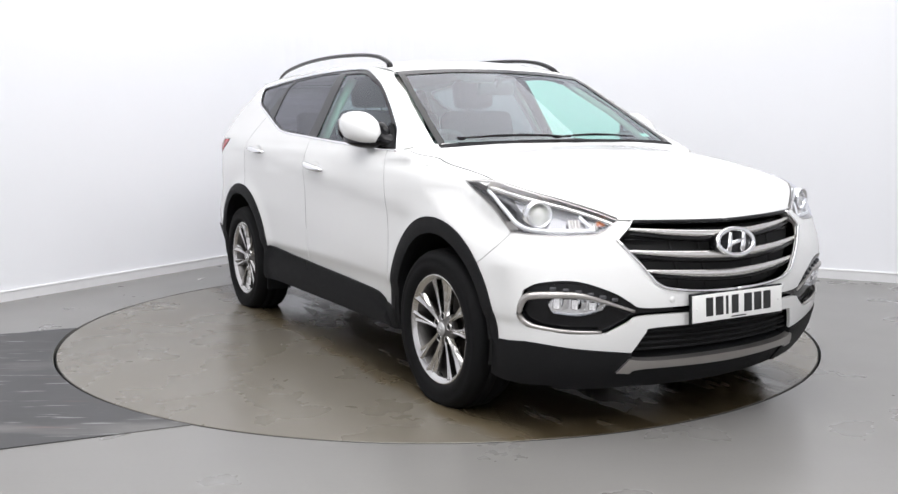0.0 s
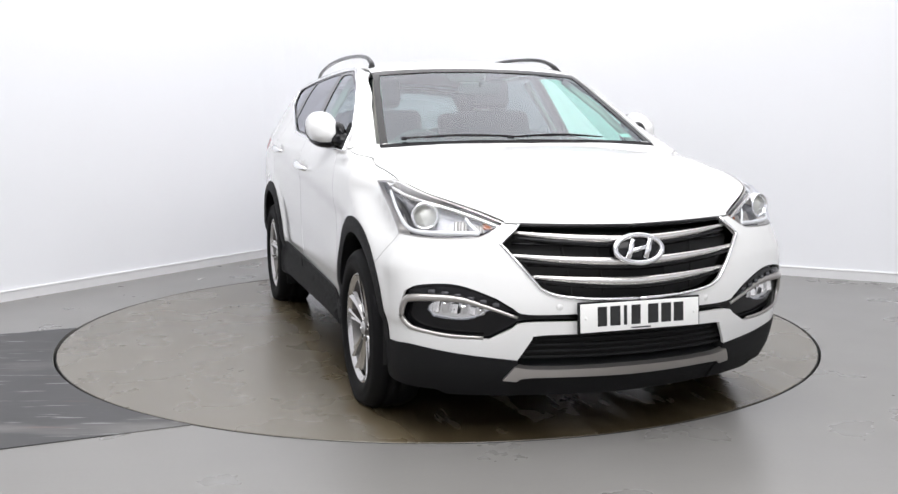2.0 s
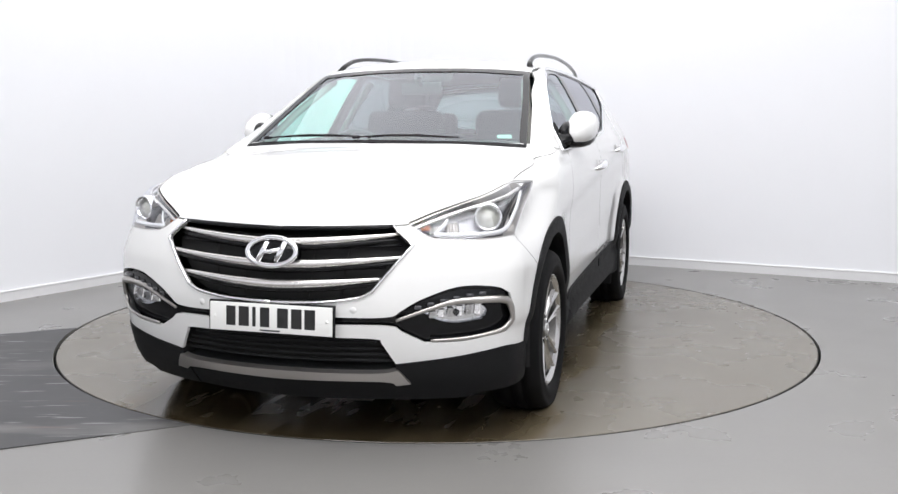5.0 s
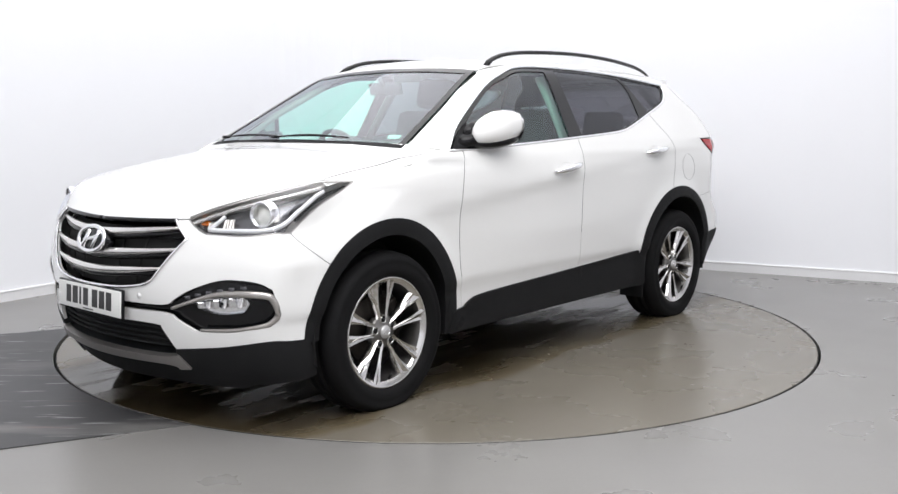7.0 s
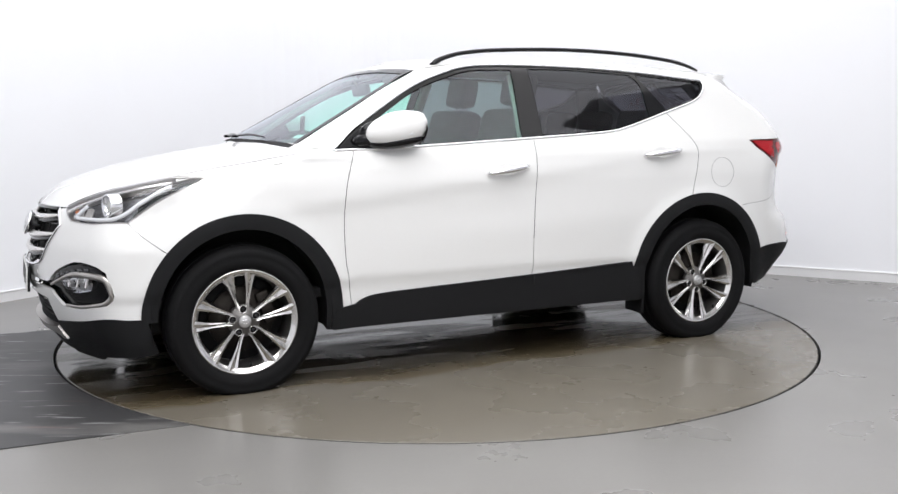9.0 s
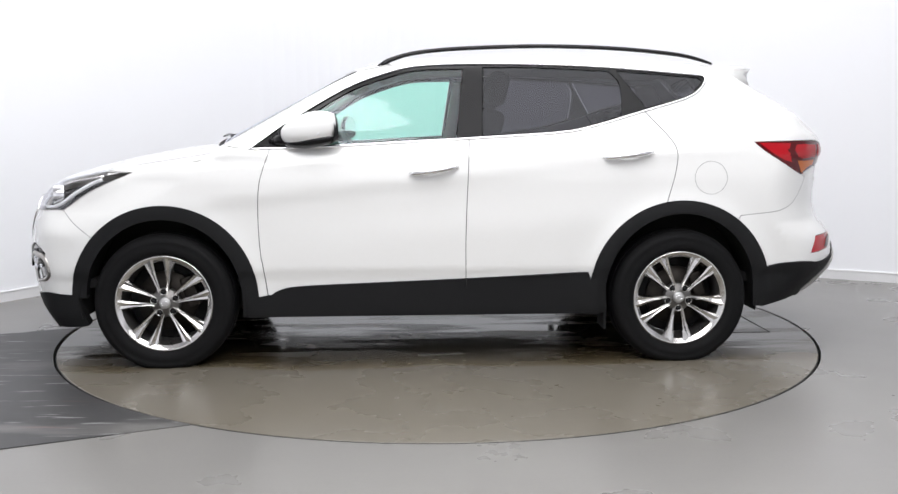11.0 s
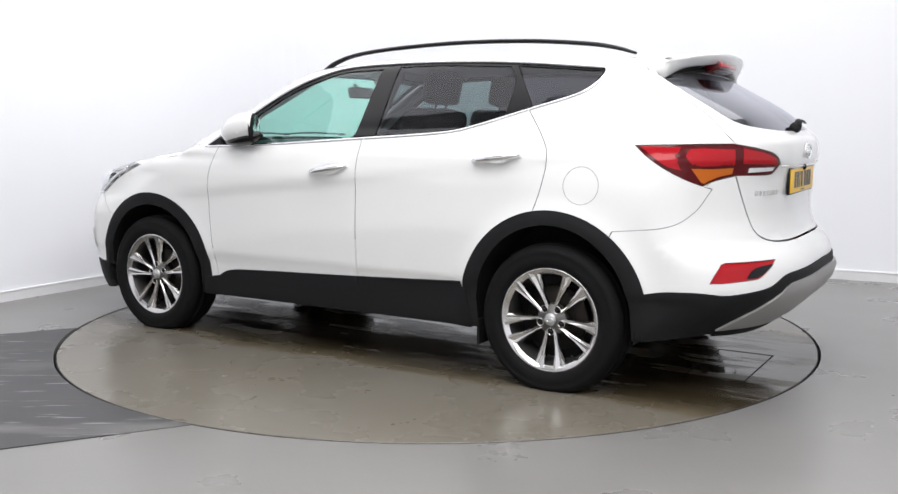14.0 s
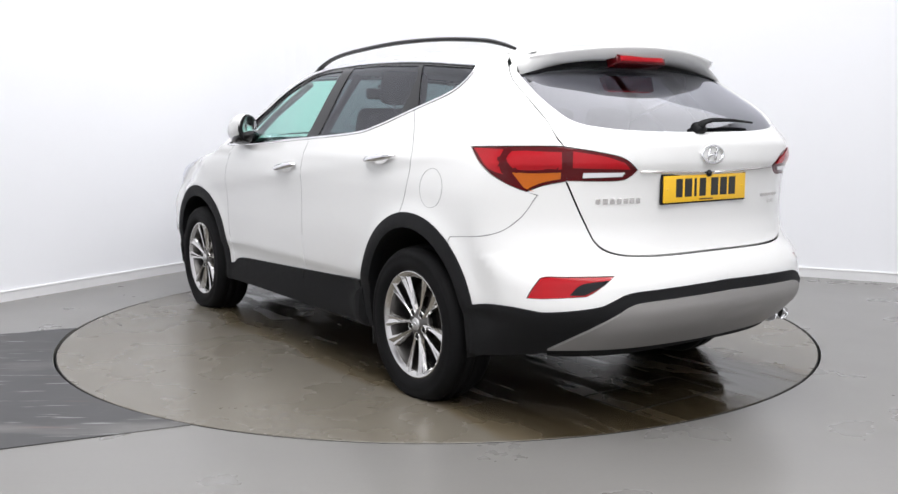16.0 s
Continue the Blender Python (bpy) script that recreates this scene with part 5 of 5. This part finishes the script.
def upper_side(flip):
    s = -1 if flip else 1
    bm = bmesh.new()
    line = spline([(0.235, 0.575, 1.560), (0.20, 0.565, 1.590), (0.13, 0.560, 1.618), (0.02, 0.557, 1.643), (-0.2, 0.555, 1.664), (-0.62, 0.555, 1.678), (-1.03, 0.552, 1.669), (-1.36, 0.545, 1.642), (-1.51, 0.54, 1.616), (-1.61, 0.535, 1.586)], 0.05)
    tube(bm, [(a, s * b, c) for a, b, c in line], lambda t: 0.013 + 0.006 * math.exp(-t * 25) - 0.006 * math.exp(-(1 - t) * 18), 0.9, 10)
    part("roof_rail", bm, GLOSSBLACK, car, "black roof rail")
    # seam of the roof beside the rail
    for (x, z, length, tilt) in ((-0.045, 1.020, 0.25, 8.5), (-1.06, 1.095, 0.26, 6.5)):
        p, n = spot("side", (x, z), flip, 0.0)
        bm = bmesh.new()
        pts = []
        for i in range(13):
            u = -1 + 2 * i / 12
            pts.append(p + Vector((u * length / 2, s * (0.004 + 0.032 * (1 - abs(u) ** 3)), -u * length / 2 * math.tan(radians(tilt)))))
        tube(bm, pts, lambda t: 0.007 + 0.0105 * math.sin(math.pi * t) ** 0.5, 1.25, 10, up=(0, s, 0))
        part("door_handle", bm, CHROME, car, "chrome door handle")
        bm = bmesh.new()
        lathe(bm, [(0.0005, -0.006), (0.030, -0.002), (0.036, 0.0012), (0.040, 0.0005)], frame_at(p + n * 0.0015, n) @ Matrix.Diagonal((1.9, 0.85, 1, 1)), 28)
        part("handle_cup", bm, WHITE, car, "shallow handle recess")
    # door mirror
    bm = bmesh.new()
    r = bmesh.ops.create_uvsphere(bm, u_segments=32, v_segments=20, radius=1.0)
    for v in r["verts"]:
        x, y, z = v.co
        x, y, z = (math.copysign(abs(c) ** 0.86, c) for c in (x, y, z))
        v.co = Vector((0.582 + 0.143 * x - 0.042 * y, s * (0.929 + 0.073 * y), 1.232 + 0.086 * z * (1 - 0.12 * y) * (1 - 0.22 * max(x, 0)) + 0.008 * y - 0.024 * x))
        if x < -0.55:
            v.co.x = 0.484 - 0.042 * y + 0.02 * (x + 0.55)
    shell_m = part("door_mirror", bm, WHITE, car, "white door mirror with black foot and indicator")
    bm = bmesh.new()
    r = bmesh.ops.create_uvsphere(bm, u_segments=28, v_segments=14, radius=1.0)
    for v in r["verts"]:
        x, y, z = v.co
        v.co = Vector((0.575 + 0.142 * x - 0.04 * y, s * (0.902 + 0.087 * y), 1.178 + 0.042 * z - 0.018 * x))
    part("mirror_base", bm, GLOSSBLACK, shell_m, "black lower mirror shell")
    bm = bmesh.new()
    pts = [(0.690 - 0.02 * t - 0.14 * t * t, s * (0.868 + 0.128 * t ** 0.7), 1.184 + 0.026 * t) for t in (i / 10 for i in range(11))]
    tube(bm, pts, 0.006, 1.4, 6)
    part("mirror_indicator", bm, CLEAR, shell_m, "clear mirror indicator")
    bm = bmesh.new()
    lathe(bm, [(0.0005, 0.001), (1.0, 0.0), (1.08, -0.008), (1.09, -0.02)], Matrix.Translation((0.476, s * 0.916, 1.236)) @ Matrix.Rotation(radians(s * 28), 4, "Z") @ Matrix.Rotation(radians(-90), 4, "Y") @ Matrix.Diagonal((0.076, 0.074, 1, 1)), 28)
    part("mirror_bezel", bm, CLAD, shell_m, "black mirror bezel")
    bm = bmesh.new()
    lathe(bm, [(0.0005, 0.0), (0.9, 0.0), (1.0, 0.004)], Matrix.Translation((0.473, s * 0.9145, 1.238)) @ Matrix.Rotation(radians(s * 28), 4, "Z") @ Matrix.Rotation(radians(-90), 4, "Y") @ Matrix.Diagonal((0.074, 0.070, 1, 1)), 28)
    part("mirror_glass", bm, CHROME, shell_m, "mirror glass")
    # foot and sail
    bm = bmesh.new()
    tube(bm, [(0.78, s * 0.822, 1.155), (0.72, s * 0.85, 1.178), (0.65, s * 0.885, 1.195)], lambda t: 0.050 + 0.006 * t, 0.75, 12)
    r = bmesh.ops.create_uvsphere(bm, u_segments=20, v_segments=12, radius=1.0)
    for v in r["verts"]:
        v.co = Vector((0.680 + 0.075 * v.co.x, s * (0.858 + 0.036 * v.co.y), 1.208 + 0.060 * v.co.z + 0.010 * v.co.y))
    part("mirror_foot", bm, GLOSSBLACK, shell_m)
    sail = loop([(0.875, 1.136), (0.70, 1.146)], [(0.70, 1.146), (0.67, 1.262)], [(0.67, 1.262), (0.76, 1.214), (0.875, 1.136)])
    panel("mirror_sail", "side", sail, CLAD, shell_m, off=0.006, thick=0.012, flip=flip)


both_sides(upper_side)
seam_tube("fuel_flap", "side", [(-1.50 + 0.086 * math.cos(a), 0.975 + 0.086 * math.sin(a)) for a in (2 * math.pi * i / 48 for i in range(48))], 0.0016, SOFTSEAM, car, off=-0.0004, closed=True, label="round fuel flap seam")


# ---- cabin ----
def seat(x, y, wide, tall=True):
    st = new("seat")
    st.parent = car
    tagged(st, "dark grey cloth seat")
    bm = bmesh.new()
    box(bm, 0.50, wide, 0.17, pose(x, y, 0.70, 0, -6, 0), 0.06, 3)
    part("cushion", bm, SEAT, st)
    bm = bmesh.new()
    vs = box(bm, 0.15, wide * 0.98, 0.66 if tall else 0.50, pose(x - 0.32, y, 1.02 if tall else 0.94, 0, -16, 0), 0.06, 3)
    part("backrest", bm, SEAT, st)
    heads = (0,) if wide < 0.8 else (-0.42, 0.0, 0.42)
    for h in heads:
        bm = bmesh.new()
        box(bm, 0.11, 0.27, 0.185, pose(x - 0.445, y + h, 1.455 if tall else 1.245, 0, -12, 0), 0.045, 3)
        hr = part("headrest", bm, SEAT, st)
        for d in (-0.055, 0.055):
            bm = bmesh.new()
            tube(bm, [(x - 0.40, y + h + d, 1.20), (x - 0.44, y + h + d, 1.40 if tall else 1.25)], 0.006, 1, 6)
            part("headrest_post", bm, CHROME, st)
    return st


def cabin():
    seat(0.02, 0.37, 0.52)
    seat(0.02, -0.37, 0.52)
    seat(-0.78, 0.0, 1.16, False)
    bm = bmesh.new()
    box(bm, 3.9, 1.5, 0.05, pose(-0.15, 0, 0.42), 0.01)
    part("cabin_floor", bm, TRIM, car)
    bm = bmesh.new()
    vs = box(bm, 0.55, 1.50, 0.32, pose(0.78, 0, 0.99, 0, 6, 0), 0.08, 3)
    part("dashboard", bm, TRIM, car, "dark grey dashboard")
    bm = bmesh.new()
    lathe(bm, [(0.0005, 0.0), (0.06, 0.0), (0.07, -0.02), (0.04, -0.12)], pose(0.42, -0.37, 1.04, 0, -64, 0), 24)
    m = pose(0.42, -0.37, 1.045, 0, -64, 0)
    tube(bm, [m @ Vector((0.185 * math.cos(a), 0.185 * math.sin(a), 0.01)) for a in (2 * math.pi * i / 40 for i in range(40))], 0.016, 1, 8, True, up=m.to_3x3() @ Vector((0, 0, 1)))
    for a in (0, 120, 240):
        tube(bm, [m @ Vector((0.05 * math.cos(radians(a)), 0.05 * math.sin(radians(a)), 0)), m @ Vector((0.18 * math.cos(radians(a)), 0.18 * math.sin(radians(a)), 0.01))], 0.018, 0.5, 8)
    part("steering_wheel", bm, TRIM, car, "dark steering wheel")
    bm = bmesh.new()
    box(bm, 0.03, 0.24, 0.07, pose(0.42, 0, 1.455, 0, 12, 0), 0.012)
    tube(bm, [(0.43, 0, 1.47), (0.47, 0, 1.51)], 0.012, 1, 8)
    part("rear_view_mirror", bm, TRIM, car, "dark rear-view mirror")
    bm = bmesh.new()
    box(bm, 0.10, 0.22, 0.05, pose(0.20, 0, 1.535, 0, 20, 0), 0.015)
    part("roof_console", bm, LINING, car)
    roof = loop([(0.20, 0.0), (0.18, 0.30), (0.14, 0.54)], [(0.14, 0.54), (-0.9, 0.57), (-1.55, 0.55)], [(-1.55, 0.55), (-1.60, 0.3), (-1.60, 0.0)])
    panel("headlining", "top", roof, LINING, car, both=True, off=-0.035, thick=0.004, step=0.08, label="pale cloth headlining")
    bm = bmesh.new()
    box(bm, 0.9, 1.4, 0.03, pose(-1.65, 0, 1.02), 0.01)
    part("parcel_cover", bm, TRIM, car)
    for s in (-1, 1):
        bm = bmesh.new()
        tube(bm, [(-0.22, s * 0.80, 1.15), (-0.25, s * 0.68, 1.36), (-0.27, s * 0.575, 1.52)], 0.04, 0.5, 8)
        part("inner_pillar", bm, LINING, car)
        bm = bmesh.new()
        tube(bm, [(-1.70, s * 0.78, 1.10), (-1.62, s * 0.66, 1.33), (-1.52, s * 0.54, 1.50)], 0.08, 0.4, 8)
        part("inner_pillar", bm, TRIM, car)
        bm = bmesh.new()
        tube(bm, [(0.93, s * 0.73, 1.13), (0.66, s * 0.65, 1.32), (0.33, s * 0.57, 1.50)], 0.025, 0.7, 8)
        part("inner_pillar", bm, LINING, car)


cabin()


# ---- marks on the turntable ----
def hatch():
    """A flush service hatch in the disc, its dark joint worn open."""
    bm = bmesh.new()
    a, b = Vector((-2.11 - CENTRE[0], -0.32 - CENTRE[1], 0.0012)), Vector((-1.82 - CENTRE[0], 0.28 - CENTRE[1], 0.0012))
    for p, q in (((a.x, a.y), (b.x, a.y)), ((b.x, a.y), (b.x, b.y)), ((b.x, b.y), (a.x, b.y)), ((a.x, b.y), (a.x, a.y))):
        d = Vector((q[0] - p[0], q[1] - p[1]))
        mid = Vector(((p[0] + q[0]) / 2, (p[1] + q[1]) / 2))
        box(bm, d.length + 0.006, 0.006, 0.003, pose(mid.x, mid.y, 0.0005, 0, 0, math.degrees(math.atan2(d.y, d.x))))
    part("hatch_joint", bm, DARK, turntable, "dark joint of a flush hatch", smooth=False)


hatch()


# ---- underside ----
def underside():
    bm = bmesh.new()
    box(bm, 3.7, 1.35, 0.16, pose(-0.05, 0, 0.34), 0.03)
    part("floor_pan", bm, DARK, car, "dark underbody")
    bm = bmesh.new()
    box(bm, 0.45, 1.0, 0.16, pose(1.76, 0, 0.31), 0.03)
    part("subframe", bm, DARK, car)
    bm = bmesh.new()
    box(bm, 0.4, 1.0, 0.14, pose(-1.97, 0, 0.36), 0.03)
    part("subframe", bm, DARK, car)
    for x in (1.35, -1.35):
        for s in (-1, 1):
            bm = bmesh.new()
            ring = []
            for i in range(25):
                a = math.radians(-13 + 206 * i / 24)
                ring.append([bm.verts.new((x + 0.425 * math.cos(a), s * y, 0.365 + 0.445 * math.sin(a))) for y in (0.915, 0.60)])
            for a, b in zip(ring, ring[1:]):
                bm.faces.new((a[0], a[1], b[1], b[0]))
            c = bm.verts.new((x, s * 0.60, 0.365))
            for a, b in zip(ring, ring[1:]):
                bm.faces.new((a[1], b[1], c))
            part("arch_liner", bm, DARK, car, "dark wheel arch liner")
    bm = bmesh.new()
    for x in (1.35, -1.35):
        tube(bm, [(x, -0.75, 0.33), (x, 0.75, 0.33)], 0.04, 1, 10)
    part("axle", bm, DARK, car)
    for s in (-1, 1):
        bm = bmesh.new()
        box(bm, 0.015, 0.16, 0.13, pose(-0.955, s * 0.82, 0.235), 0.004)
        part("mud_flap", bm, CLAD, car, "small black mud flap")


underside()


# ---- the turn of the disc and of the car on it ----
TURN = [(0.0, -60.17), (0.5, -60.84), (1.0, -63.08), (1.5, -66.72), (2.0, -72.33), (2.5, -78.09), (3.0, -84.15), (3.5, -89.92), (4.0, -95.92),
        (4.5, -101.73), (5.0, -107.67), (5.5, -113.61), (6.0, -119.56), (6.5, -125.5), (7.0, -131.39), (7.5, -137.15), (8.0, -143.05), (8.5, -148.76),
        (9.0, -154.76), (9.5, -160.47), (10.0, -166.18), (10.5, -171.84), (11.0, -177.5), (11.5, -183.16), (12.0, -189.03), (12.5, -194.72), (13.0, -200.62),
        (13.5, -206.37), (14.0, -212.22), (14.5, -217.97), (15.0, -223.87), (15.5, -229.62), (16.0, -235.56)]


def motions():
    walk(turntable, [(t, pose(0, 0, 0, 0, 0, a)) for t, a in TURN])
    walk(car, [(t, pose(0, 0, 0, 0, 0, a) @ pose(-CENTRE[0], -CENTRE[1], 0)) for t, a in TURN])


motions()
